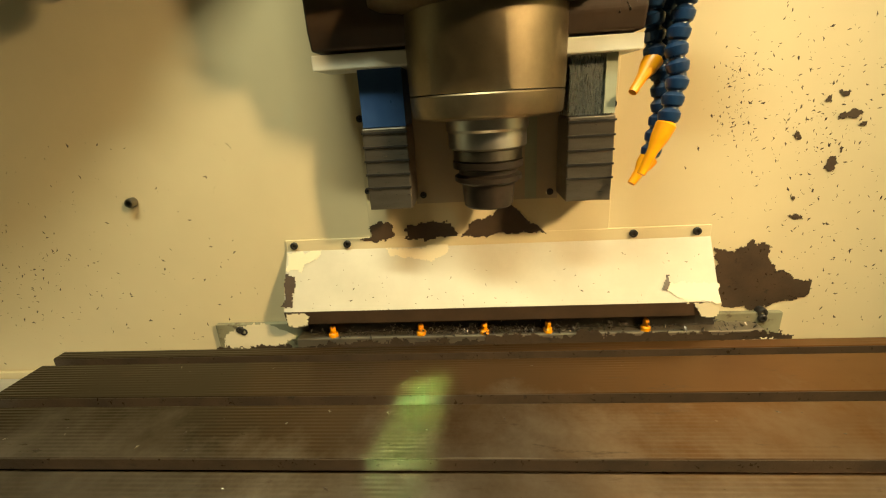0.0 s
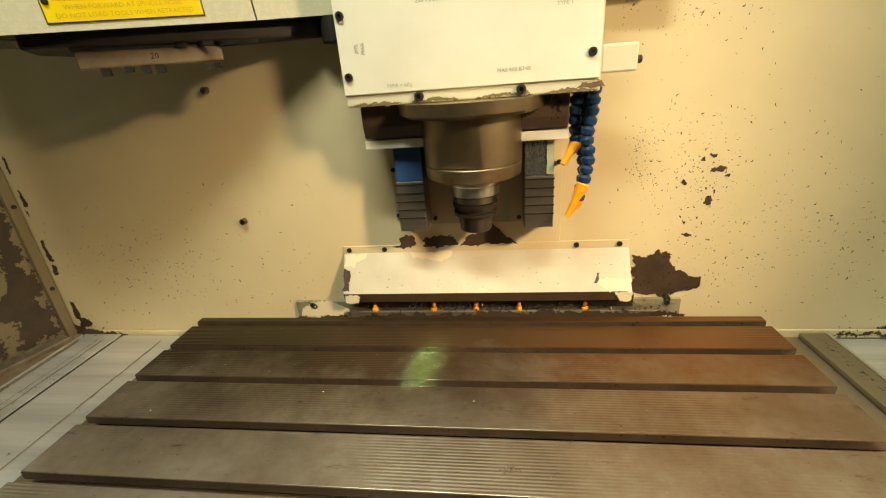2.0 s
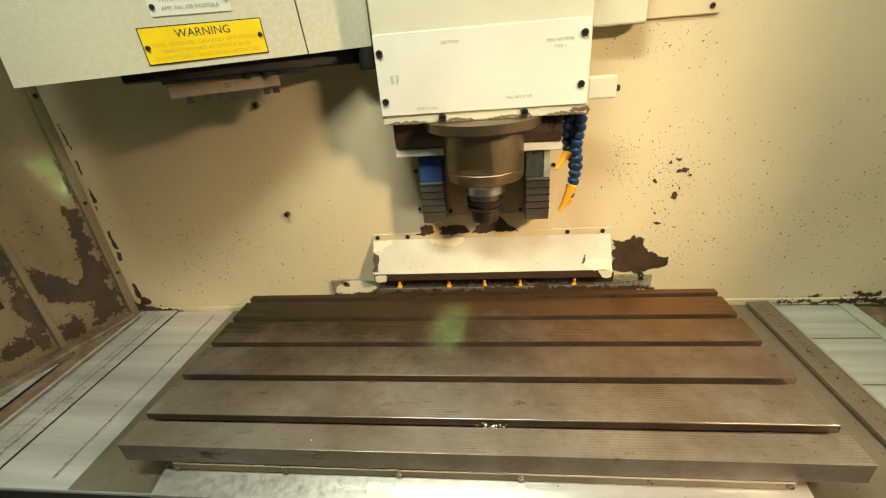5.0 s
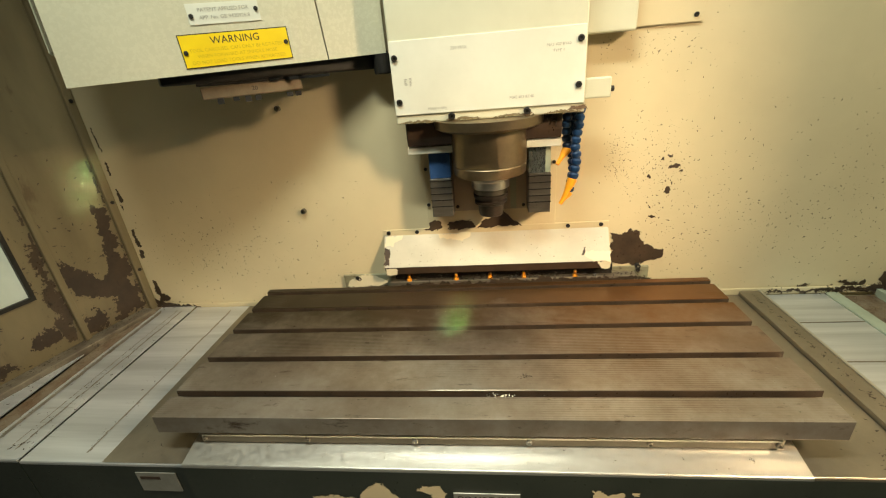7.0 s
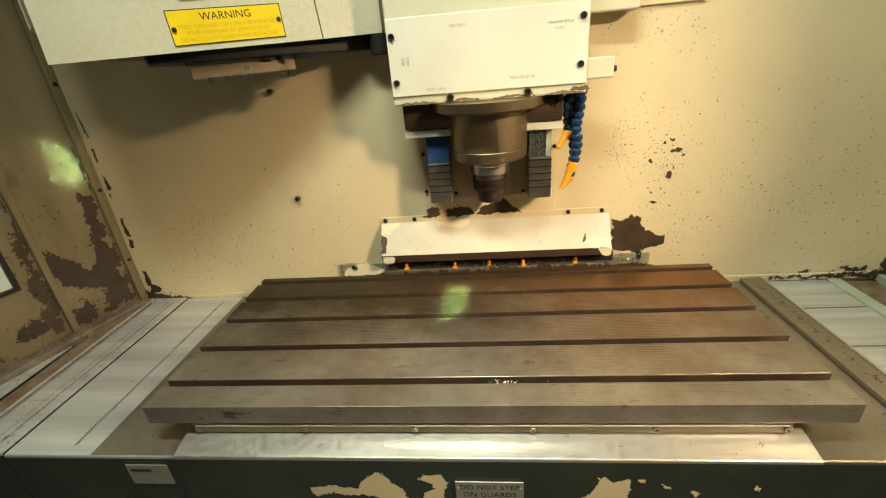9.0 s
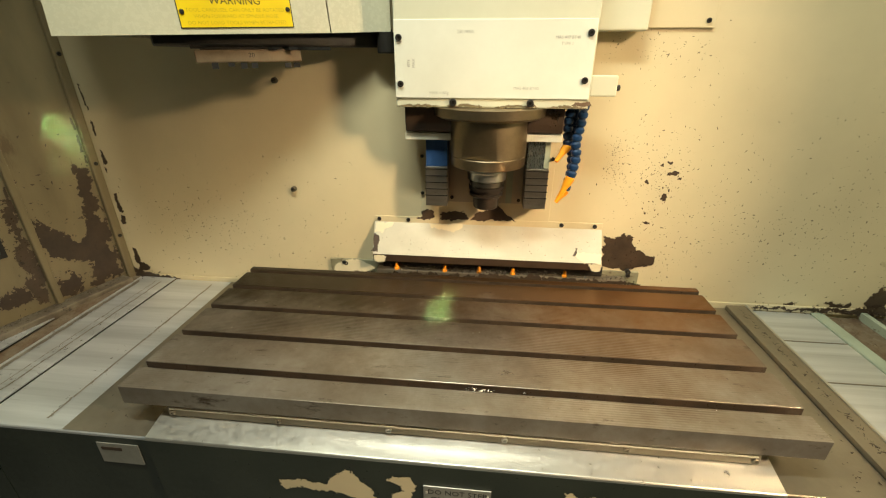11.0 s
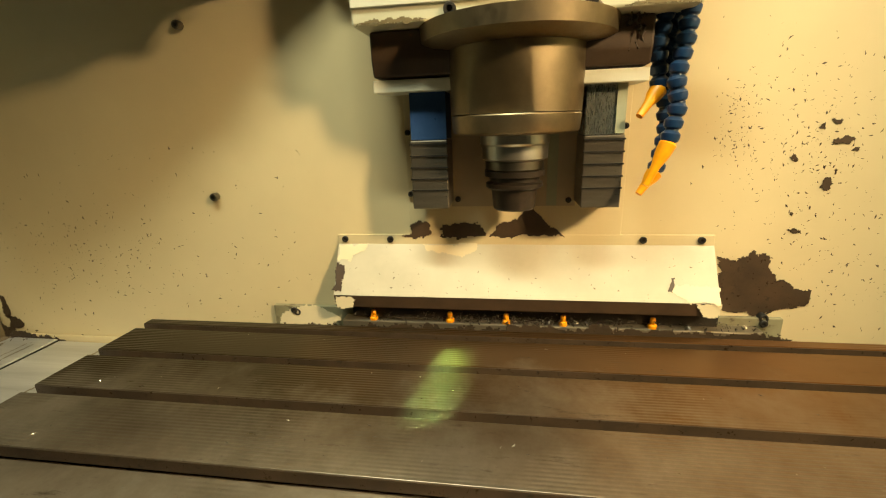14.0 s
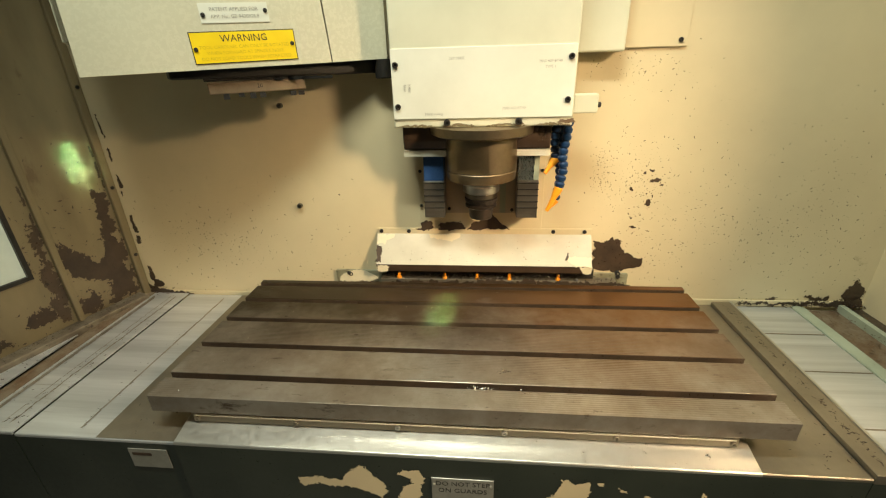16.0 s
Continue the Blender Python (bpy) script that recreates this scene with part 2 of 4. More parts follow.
def lathe(rings, segs=40, m=None):
    """Rings of (radius, z) turned round the z axis, then moved by m."""
    bm = bmesh.new()
    loops = []
    for r, z in rings:
        loops.append([bm.verts.new((r * math.cos(2 * math.pi * i / segs), r * math.sin(2 * math.pi * i / segs), z)) for i in range(segs)])
    for lo, hi in zip(loops, loops[1:]):
        for i in range(segs):
            bm.faces.new((lo[i], lo[(i + 1) % segs], hi[(i + 1) % segs], hi[i]))
    bm.faces.new(loops[0][::-1])
    bm.faces.new(loops[-1])
    if m is not None:
        bmesh.ops.transform(bm, matrix=m, verts=bm.verts[:])
    return bm


FRONT = Matrix.Rotation(radians(90), 4, "X")


def screw_mesh(radius=0.006, height=0.004):
    """A socket head that points to -y, with the socket sunk in."""
    return lathe([(radius, 0), (radius, height * 0.8), (radius * 0.85, height), (radius * 0.5, height), (radius * 0.45, height * 0.35)], 14, FRONT)


def screw(x, y, z, parent, radius=0.006, height=0.004, name="screw", material=None, turn=0.0):
    ob = part(name, screw_mesh(radius, height), material or BLACK, parent, "black socket screw")
    ob.matrix_basis = Matrix.Translation((x, y, z)) @ Matrix.Rotation(turn, 4, "Z")
    return ob


def inside(u, v, outline):
    hit = False
    for (ax, ay), (bx, by) in zip(outline, outline[1:] + outline[:1]):
        if (ay > v) != (by > v) and u < (bx - ax) * (v - ay) / (by - ay) + ax:
            hit = not hit
    return hit


def peel(name, outline, m, material, parent, seed, amount=1.0, thick=0.0006, label="", step=0.0016):
    """A ragged flake of bare or painted surface: small cells of (u, v), torn by noise at three scales, laid by m with its z outwards."""
    pad = 0.008 * amount
    u0, u1 = min(p[0] for p in outline) - pad, max(p[0] for p in outline) + pad
    v0, v1 = min(p[1] for p in outline) - pad, max(p[1] for p in outline) + pad
    verts, faces, index = [], [], {}

    def corner(i, k):
        if (i, k) not in index:
            index[i, k] = len(verts)
            n = noise.noise_vector(Vector((i * 0.83, k * 0.83, seed)))
            verts.append(m @ Vector((u0 + (i + n.x * 0.35) * step, v0 + (k + n.y * 0.35) * step, thick)))
        return index[i, k]

    for i in range(int((u1 - u0) / step) + 1):
        for k in range(int((v1 - v0) / step) + 1):
            u, v = u0 + (i + 0.5) * step, v0 + (k + 0.5) * step
            du = dv = 0.0
            for freq, amp in ((38, 0.0075), (110, 0.0050), (300, 0.0030)):
                n = noise.noise_vector(Vector((u * freq, v * freq, seed * 7.3)))
                du, dv = du + n.x * amp, dv + n.y * amp
            if inside(u + du * amount, v + dv * amount, outline):
                faces.append((corner(i, k), corner(i + 1, k), corner(i + 1, k + 1), corner(i, k + 1)))
    me = bpy.data.meshes.new(name)
    me.from_pydata([tuple(v) for v in verts], [], faces)
    me.materials.append(material)
    ob = new(name, me)
    ob.parent = parent
    return tagged(ob, label)


def lettering(name, text, size, m, material, parent, align="CENTER"):
    cu = bpy.data.curves.new(name, "FONT")
    cu.body, cu.size, cu.align_x, cu.align_y, cu.extrude = text, size, align, "CENTER", 0.0002
    cu.resolution_u = 2
    tmp = bpy.data.objects.new(name, cu)
    scene.collection.objects.link(tmp)
    me = bpy.data.meshes.new_from_object(tmp.evaluated_get(bpy.context.evaluated_depsgraph_get()))
    bpy.data.objects.remove(tmp)
    me.transform(m)
    me.materials.clear()
    me.materials.append(material)
    ob = new(name, me)
    ob.parent = parent
    return ob


# ---- the enclosure ----
WALL_Y = 0.543
COVER_Z = 0.81
BACK = Matrix.Translation((0, WALL_Y, 0)) @ FRONT      # (x, z) on the back wall, outwards to -y

wall_back = part("wall_back", block(-0.98, 1.16, WALL_Y, WALL_Y + 0.02, 0.70, 2.30), CREAM)
tagged(wall_back, "cream painted sheet-steel back wall, chipped and spattered with swarf", "wall", kind="structure")

# the left panel splays outwards from the corner
SIDE_DIR = Vector((-0.283, -0.959, 0))
SIDE_OUT = Vector((0.959, -0.283, 0))
CORNER = Vector((-0.98, WALL_Y, 0))
SIDE = Matrix((
    (-SIDE_DIR.x, 0, SIDE_OUT.x, CORNER.x),
    (-SIDE_DIR.y, 0, SIDE_OUT.y, CORNER.y),
    (0, 1, 0, 0),
    (0, 0, 0, 1),
))                                                      # (-distance from the corner, z) on the left panel


def side_block(u0, u1, z0, z1, d0, d1, bevel=0.0):
    bm = block(-u1, -u0, z0, z1, d0, d1, bevel)
    bmesh.ops.transform(bm, matrix=SIDE, verts=bm.verts[:])
    return bm


wall_left = thing("wall_left", "cream steel side panel, its paint peeled to brown metal", "wall", "structure")
# the panel's shade is in this paint's colour, with some dirt
part("panel", side_block(0.0, 0.255, 0.70, 2.30, -0.02, 0.0), SHADED_GRIMY_CREAM, wall_left)
part("panel", side_block(0.255, 0.62, 0.70, 0.985, -0.02, 0.0), SHADED_GRIMY_CREAM, wall_left)
part("panel", side_block(0.255, 0.62, 1.62, 2.30, -0.02, 0.0), SHADED_GRIMY_CREAM, wall_left)
part("panel", side_block(0.62, 0.95, 0.70, 2.30, -0.02, 0.0), SHADED_GRIMY_CREAM, wall_left)
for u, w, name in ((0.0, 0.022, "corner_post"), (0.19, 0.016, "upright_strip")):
    part(name, side_block(u, u + w, 0.80, 2.29, 0.0, 0.014, 0.003), SHADED_GRIMY_CREAM, wall_left)
part("foot_ledge", side_block(0.03, 0.95, 0.80, 0.828, 0.0, 0.045, 0.004), surface("grimy_ledge", (0.08, 0.06, 0.04), (0.19, 0.155, 0.105), (0.4, 0.6), 0, 16, 90, (0.06, 0.045, 0.03), 0.56, 0.3), wall_left, "grimy brown ledge along the foot")
for z in (1.43, 1.16, 0.95):
    s = part("screw", screw_mesh(0.005, 0.004), BLACK, wall_left, "black socket screw")
    s.matrix_basis = Matrix.Translation(CORNER + SIDE_DIR * 0.011 + SIDE_OUT * 0.013 + Vector((0, 0, z))) @ Matrix.Rotation(radians(73), 4, "Z")

window = thing("window_1", "pale oily window pane in the side panel", "window", "structure")
part("pane", side_block(0.262, 0.613, 0.992, 1.613, -0.012, -0.006), GLASSPALE, window)
for a in ((0.255, 0.265, 0.985, 1.62), (0.61, 0.62, 0.985, 1.62), (0.265, 0.61, 0.985, 0.995), (0.265, 0.61, 1.61, 1.62)):
    part("window_frame", side_block(a[0], a[1], a[2], a[3], -0.018, 0.003), BLACK, window, "black rubber seal")

wall_right = part("wall_right", block(1.14, 1.16, -0.22, WALL_Y, 0.70, 2.30), CREAM)
tagged(wall_right, "cream painted steel side wall of the enclosure", "wall", kind="structure")
# unseen roof closing the machine; front edge set to shade the upper wall
roof = part("ceiling", block(-1.30, 1.16, 0.06, WALL_Y + 0.02, 2.30, 2.32), CREAM)
tagged(roof, "unseen cream sheet-steel roof, its front edge set to shade the upper wall", "ceiling", kind="structure")

# unseen sheet added to block the tube's light from the left panel
light_blocker = part("ceiling", block(-1.30, -0.56, -0.38, 0.058, 2.30, 2.32), CREAM)
tagged(light_blocker, "unseen cream sheet added to keep light off the side panel", "ceiling", kind="structure")

floor = part("floor", block(-4.5, 4.5, -4.5, 2.0, -0.05, 0.0), CONCRETE)
tagged(floor, "grey concrete workshop floor", "floor", kind="structure")
for nm, bx in (("wall_south", (-4.5, 4.5, -4.6, -4.5)), ("wall_west", (-4.6, -4.5, -4.5, 2.0)), ("wall_east", (4.5, 4.6, -4.5, 2.0)), ("wall_north", (-4.5, 4.5, 2.0, 2.1))):
    tagged(part(nm, block(*bx, 0, 3.3), ROOMGREY), "plain grey-green workshop wall", "wall", kind="structure")
tagged(part("workshop_ceiling", block(-4.5, 4.5, -4.5, 2.0, 3.3, 3.4), ROOMGREY), "plain grey workshop ceiling", "ceiling", kind="structure")

# flaked paint on the back wall
PATCH = [(0.393, 1.004), (0.409, 0.997), (0.425, 0.994), (0.441, 1.015), (0.446, 1.005), (0.462, 1.008), (0.465, 0.986), (0.481, 0.972), (0.510, 0.952), (0.5345, 0.948),
         (0.533, 0.929), (0.510, 0.921), (0.485, 0.910), (0.438, 0.909), (0.391, 0.916), (0.386, 0.929), (0.396, 0.945), (0.393, 0.965), (0.399, 0.981)]
peel("peeled_patch", PATCH, BACK, WETBLACK, wall_back, 3, 1.0, 0.0012, "oily dark metal where the paint has flaked off")
rng = random.Random(11)
for cx, cz, w, h in ((0.532, 1.172, 0.030, 0.013), (0.474, 1.147, 0.011, 0.016), (0.523, 1.110, 0.016, 0.020), (0.529, 1.130, 0.008, 0.014), (0.497, 1.043, 0.024, 0.011),
                     (0.500, 1.190, 0.010, 0.008), (0.520, 1.195, 0.012, 0.008), (0.486, 1.068, 0.007, 0.007), (0.505, 1.075, 0.006, 0.006), (0.548, 1.160, 0.010, 0.007),
                     (-0.955, 0.825, 0.03, 0.03), (0.90, 0.825, 0.04, 0.014), (1.02, 0.83, 0.07, 0.022), (1.11, 0.85, 0.05, 0.08), (-0.52, 0.84, 0.015, 0.02)):
    pts = [(cx + w * 0.5 * math.cos(a) * rng.uniform(0.6, 1.2), cz + h * 0.5 * math.sin(a) * rng.uniform(0.6, 1.2)) for a in [i * math.pi / 3.5 for i in range(7)]]
    peel("peeled_patch", pts, BACK, BROWN if cz > 0.9 else WETBLACK, wall_back, int(cx * 999 + 5000), 0.7 if w < 0.04 else 1.6, 0.0010, "", 0.0012)
for x, z in ((-0.425, 1.104), (-0.434, 1.373), (-0.30, 0.893), (0.47, 0.905), (0.86, 1.72)):
    screw(x, WALL_Y - 0.001, z, wall_back, 0.007, 0.011, "stud", RINGSTEEL if z > 1 else BLACK)
part("wall_foot_rail", block(0.60, 1.14, WALL_Y - 0.006, WALL_Y - 0.0005, 0.806, 0.826, 0.002), CREAM, wall_back)
part("wall_foot_rail", block(-0.97, -0.45, WALL_Y - 0.006, WALL_Y - 0.0005, 0.806, 0.822, 0.002), CREAM, wall_back)

# ragged black lines drawn in place of the dark gap between wall and covers
peel("dark_line", [(0.80, 0.812), (1.135, 0.812), (1.135, 0.835), (1.05, 0.828), (0.95, 0.822), (0.82, 0.818)], Matrix.Translation((0, WALL_Y - 0.0062, 0)) @ FRONT, WETBLACK, wall_back, 140, 1.2, 0.0006, "ragged black line in place of the gap at the wall foot", 0.0018)
peel("dark_line", [(-0.97, 0.808), (-0.80, 0.806), (-0.84, 0.816), (-0.93, 0.826), (-0.97, 0.845)], Matrix.Translation((0, WALL_Y - 0.0062, 0)) @ FRONT, WETBLACK, wall_back, 141, 1.2, 0.0006, "ragged black line in place of the gap at the wall foot", 0.0018)
peel("dark_line", [(-0.335, 0.862), (0.49, 0.862), (0.49, 0.888), (0.20, 0.893), (-0.10, 0.885), (-0.33, 0.880)], Matrix.Translation((0, WALL_Y - 0.0365, 0)) @ FRONT, WETBLACK, wall_back, 142, 1.2, 0.0006, "black oily dirt on the trough rail", 0.0018)

# flaked paint on the left panel
for pts, mt, sd in (
    ([(-0.059, 1.167), (-0.024, 1.155), (-0.024, 1.12), (-0.036, 1.088), (-0.024, 1.047), (-0.024, 0.84), (-0.090, 0.83), (-0.122, 0.832), (-0.099, 0.85), (-0.093, 0.896), (-0.129, 0.924),
      (-0.177, 0.944), (-0.187, 1.015), (-0.182, 1.057), (-0.148, 1.019), (-0.109, 0.968), (-0.085, 0.974), (-0.075, 1.034), (-0.064, 1.10)], DARKBROWN, 21),
    ([(-0.184, 0.885), (-0.138, 0.895), (-0.126, 0.863), (-0.133, 0.832), (-0.187, 0.832)], DARKBROWN, 25),
    ([(-0.222, 1.115), (-0.208, 1.10), (-0.208, 0.84), (-0.24, 0.84), (-0.238, 0.90), (-0.228, 0.930), (-0.248, 0.966), (-0.226, 1.011), (-0.230, 1.06)], WETBLACK, 22),
    ([(-0.245, 0.995), (-0.262, 1.020), (-0.252, 1.040), (-0.244, 1.02)], WETBLACK, 26),
    ([(-0.305, 0.885), (-0.275, 0.908), (-0.245, 0.898), (-0.252, 0.862), (-0.30, 0.862)], DARKBROWN, 23),
    ([(-0.36, 0.865), (-0.45, 0.875), (-0.60, 0.86), (-0.62, 0.84), (-0.34, 0.84)], WETBLACK, 24),
):
    peel("peeled_patch", pts, SIDE, mt, wall_left, sd, 2.0, 0.0010, "brown bare metal under peeled paint", 0.0020)
for u, z, h in ((-0.029, 1.265, 0.030), (-0.028, 1.215, 0.045), (-0.027, 1.172, 0.020), (-0.214, 1.19, 0.05), (-0.213, 1.13, 0.03)):
    peel("scuff", [(u, z - h / 2), (u + 0.006, z - h / 2), (u + 0.005, z + h / 2), (u + 0.001, z + h / 2)], SIDE, WETBLACK, wall_left, int(z * 1000), 0.35, 0.0012, "", 0.0014)
for pts, sd in (([(-0.030, 0.935), (-0.045, 0.945), (-0.042, 0.915), (-0.028, 0.910)], 31), ([(-0.026, 0.880), (-0.034, 0.885), (-0.032, 0.845), (-0.026, 0.845)], 32), ([(-0.026, 1.04), (-0.046, 1.03), (-0.040, 1.00), (-0.026, 1.01)], 33)):
    peel("paint_island", pts, SIDE, SHADED_GRIMY_CREAM, wall_left, sd, 1.0, 0.0022, "cream paint left standing", 0.0016)
# chipped edge where the corner post meets the back wall
for x, z, w, h in ((-0.956, 1.250, 0.007, 0.034), (-0.955, 1.172, 0.008, 0.040), (-0.956, 1.142, 0.006, 0.016), (-0.954, 1.046, 0.012, 0.062), (-0.955, 0.996, 0.012, 0.030), (-0.950, 0.880, 0.014, 0.050), (-0.935, 0.845, 0.035, 0.030), (-0.957, 1.33, 0.004, 0.06)):
    peel("peeled_patch", [(x - w / 2, z - h / 2), (x + w * 0.35, z - h / 2), (x + w / 2, z), (x + w * 0.2, z + h / 2), (x - w / 2, z + h / 2)], BACK, WETBLACK, wall_back, int(z * 3000), 0.75, 0.0011, "", 0.0014)

# ---- column: scraper strips, centre panel, cover plates ----
column = thing("machine_column", "column front with two grey scraper strips and a cream centre panel", "machine column")
part("centre_panel", block(-0.012, 0.178, WALL_Y - 0.006, WALL_Y - 0.001, 1.084, 1.75), surface("dusty_pink_panel", (0.46, 0.38, 0.27), (0.40, 0.34, 0.25), (0.35, 0.5), 0, 12, 90, (0.3, 0.24, 0.15), 0.66, 0.1), column, "dusty cream centre panel")
part("trim_strip", block(0.135, 0.150, WALL_Y - 0.008, WALL_Y - 0.006, 1.085, 1.75), PALEGREEN, column, "pale green strip")
part("backing_plate", block(-0.083, 0.250, WALL_Y - 0.003, WALL_Y - 0.0005, 1.026, 1.75, 0.0008), CREAM, column)
for x0, x1, tone in ((-0.060, -0.008, BLUE_REFLECTION), (0.1745, 0.226, PALESTRIP)):
    strip = part("scraper_strip", block(x0, x1, 0.468, 0.528, 1.094, 1.190, 0.0015), RAIL, column, "oily grey telescopic strip")
    for i in range(5):
        z = 1.186 - i * 0.016
        part("slat_edge", block(x0 - 0.0008, x1 + 0.0008, 0.4665, 0.4695, z - 0.0022, z, 0.0), BLACK, strip)
    part("upper_strip", block(x0 + 0.001, x1 - 0.001, 0.473, 0.528, 1.191, 1.262), tone, column, "strip with a blue reflection in its colour" if x0 < 0 else "pale shiny strip")
    part("strip_backing", block(x0 + 0.004, x1 - 0.004, 0.5285, WALL_Y - 0.004, 1.10, 1.262), BLACK, column)
part("bright_edge", block(0.213, 0.225, 0.4705, 0.4728, 1.192, 1.26), PALEGREEN, column)
for x, z in ((-0.002, 1.096), (0.168, 1.093), (-0.078, 1.20), (0.243, 1.20), (-0.078, 1.105)):
    screw(x, WALL_Y - 0.006, z, column, 0.0045, 0.003)
for sd, pts in ((41, [(-0.080, 1.055), (-0.050, 1.058), (-0.047, 1.040), (-0.060, 1.032), (-0.105, 1.033), (-0.082, 1.043)]),
                (42, [(-0.030, 1.052), (-0.012, 1.057), (0.008, 1.060), (0.028, 1.056), (0.040, 1.046), (0.036, 1.034), (-0.034, 1.033)]),
                (43, [(0.058, 1.052), (0.084, 1.062), (0.104, 1.078), (0.116, 1.084), (0.122, 1.070), (0.146, 1.052), (0.164, 1.035), (0.045, 1.033)])):
    peel("peeled_patch", pts, Matrix.Translation((0, WALL_Y - 0.0035, 0)) @ FRONT, BROWN, column, sd, 0.8, 0.0006, "brown metal under flaked paint")

side_plate = thing("wall_plate", "cream steel access plate screwed to the back wall", "plate")
part("plate", block(0.31, 0.545, WALL_Y - 0.006, WALL_Y - 0.0008, 1.482, 2.0, 0.0015), CREAM, side_plate)
screw(0.53, WALL_Y - 0.006, 1.496, side_plate, 0.005, 0.004)

# ---- the bent guard over the rear way ----
guard = thing("way_guard", "cream bent-steel guard with worn paint, screwed to the back wall", "guard")
GX0, GX1 = -0.210, 0.386
part("flange", block(GX0, GX1, WALL_Y - 0.0035, WALL_Y - 0.0005, 1.020, 1.037, 0.0008), CREAM, guard)
part("face", prism([(WALL_Y - 0.0035, 1.0205), (WALL_Y - 0.048, 0.944), (WALL_Y - 0.045, 0.942), (WALL_Y - 0.0006, 1.018)], GX0, GX1), GUARD_GREY, guard, "grey-cream sloping face")
part("lower_lip", prism([(WALL_Y - 0.048, 0.9435), (WALL_Y - 0.044, 0.922), (WALL_Y - 0.042, 0.922), (WALL_Y - 0.0455, 0.9435)], GX0, GX1), BROWN, guard, "brown bare lower lip")
for x in (GX0 + 0.0006, GX1 - 0.0026):
    part("end_plate", prism([(WALL_Y - 0.002, 1.018), (WALL_Y - 0.045, 0.943), (WALL_Y - 0.042, 0.923), (WALL_Y - 0.002, 0.923)], x, x + 0.002), GUARD_GREY, guard)
for x in (-0.197, -0.118, 0.283, 0.367):
    screw(x, WALL_Y - 0.0035, 1.029, guard, 0.0055, 0.004)
FACE = Matrix.Translation((0, WALL_Y - 0.0042, 1.0205)) @ Matrix.Rotation(radians(90 - 30.2), 4, "X")
for sd, mt, pts in ((51, FRESH, [(-0.209, 0.0), (-0.155, 0.0), (-0.165, -0.012), (-0.180, -0.020), (-0.185, -0.030), (-0.209, -0.033)]),
                    (52, FRESH, [(-0.060, 0.0), (0.030, 0.0), (0.028, -0.010), (0.010, -0.018), (-0.012, -0.017), (-0.030, -0.012), (-0.052, -0.014)]),
                    (53, FRESH, [(0.318, -0.070), (0.330, -0.062), (0.384, -0.062), (0.384, -0.088), (0.345, -0.088), (0.333, -0.078)]),
                    (55, BROWN, [(-0.209, -0.034), (-0.194, -0.034), (-0.194, -0.080), (-0.209, -0.080)]),
                    (56, BROWN, [(0.312, -0.068), (0.320, -0.052), (0.328, -0.048), (0.326, -0.060), (0.318, -0.074)])):
    peel("paint_flake", pts, FACE, mt, guard, sd, 0.7, 0.0006 if sd != 53 else 0.0010)
peel("paint_flake", [(-0.209, 0.943), (-0.180, 0.943), (-0.172, 0.935), (-0.178, 0.922), (-0.209, 0.922)], Matrix.Translation((0, WALL_Y - 0.0482, 0)) @ FRONT, FRESH, guard, 57, 0.5)
peel("paint_flake", [(0.352, 0.943), (0.386, 0.943), (0.386, 0.922), (0.366, 0.922)], Matrix.Translation((0, WALL_Y - 0.0482, 0)) @ FRONT, FRESH, guard, 58, 0.5)

# lower trough behind the table with grease nipples
trough = thing("rear_trough", "grimy steel trough ledge with orange grease nipples and swarf", "trough")
part("back_plate", block(-0.345, 0.498, WALL_Y - 0.010, WALL_Y - 0.0012, 0.815, 0.905, 0.001), surface("grimy_green_paint", (0.26, 0.25, 0.16), (0.17, 0.15, 0.09), (0.4, 0.6), 0, 14, 90, (0.08, 0.055, 0.03), 0.56, 0.2), trough, "grimy pale green back plate")
part("rail", block(-0.205, 0.46, WALL_Y - 0.036, WALL_Y - 0.0105, 0.84, 0.893, 0.002), DULLSTEEL, trough)
# black block that stands in for the shade under the guard
part("gap_shade", block(-0.19, 0.40, WALL_Y - 0.020, WALL_Y - 0.0104, 0.8935, 0.921), BLACK, trough)
for x in (-0.150, -0.018, 0.075, 0.166, 0.302):
    nip = part("grease_nipple", lathe([(0.007, 0), (0.007, 0.005), (0.004, 0.007), (0.0045, 0.014), (0.003, 0.017)], 12), ORANGE, trough, "small orange grease nipple")
    nip.matrix_basis = Matrix.Translation((x, WALL_Y - 0.029, 0.893))
peel("paint_flake", [(-0.310, 0.903), (-0.25, 0.903), (-0.215, 0.880), (-0.25, 0.862), (-0.33, 0.865), (-0.335, 0.88)], Matrix.Translation((0, WALL_Y - 0.0105, 0)) @ FRONT, FRESH, trough, 61, 1.0)
peel("paint_flake", [(0.41, 0.878), (0.48, 0.880), (0.49, 0.862), (0.42, 0.86)], Matrix.Translation((0, WALL_Y - 0.0370, 0)) @ FRONT, FRESH, trough, 62, 1.0)
for x in (-0.305, 0.47):
    screw(x, WALL_Y - 0.010, 0.897, trough, 0.006, 0.004)

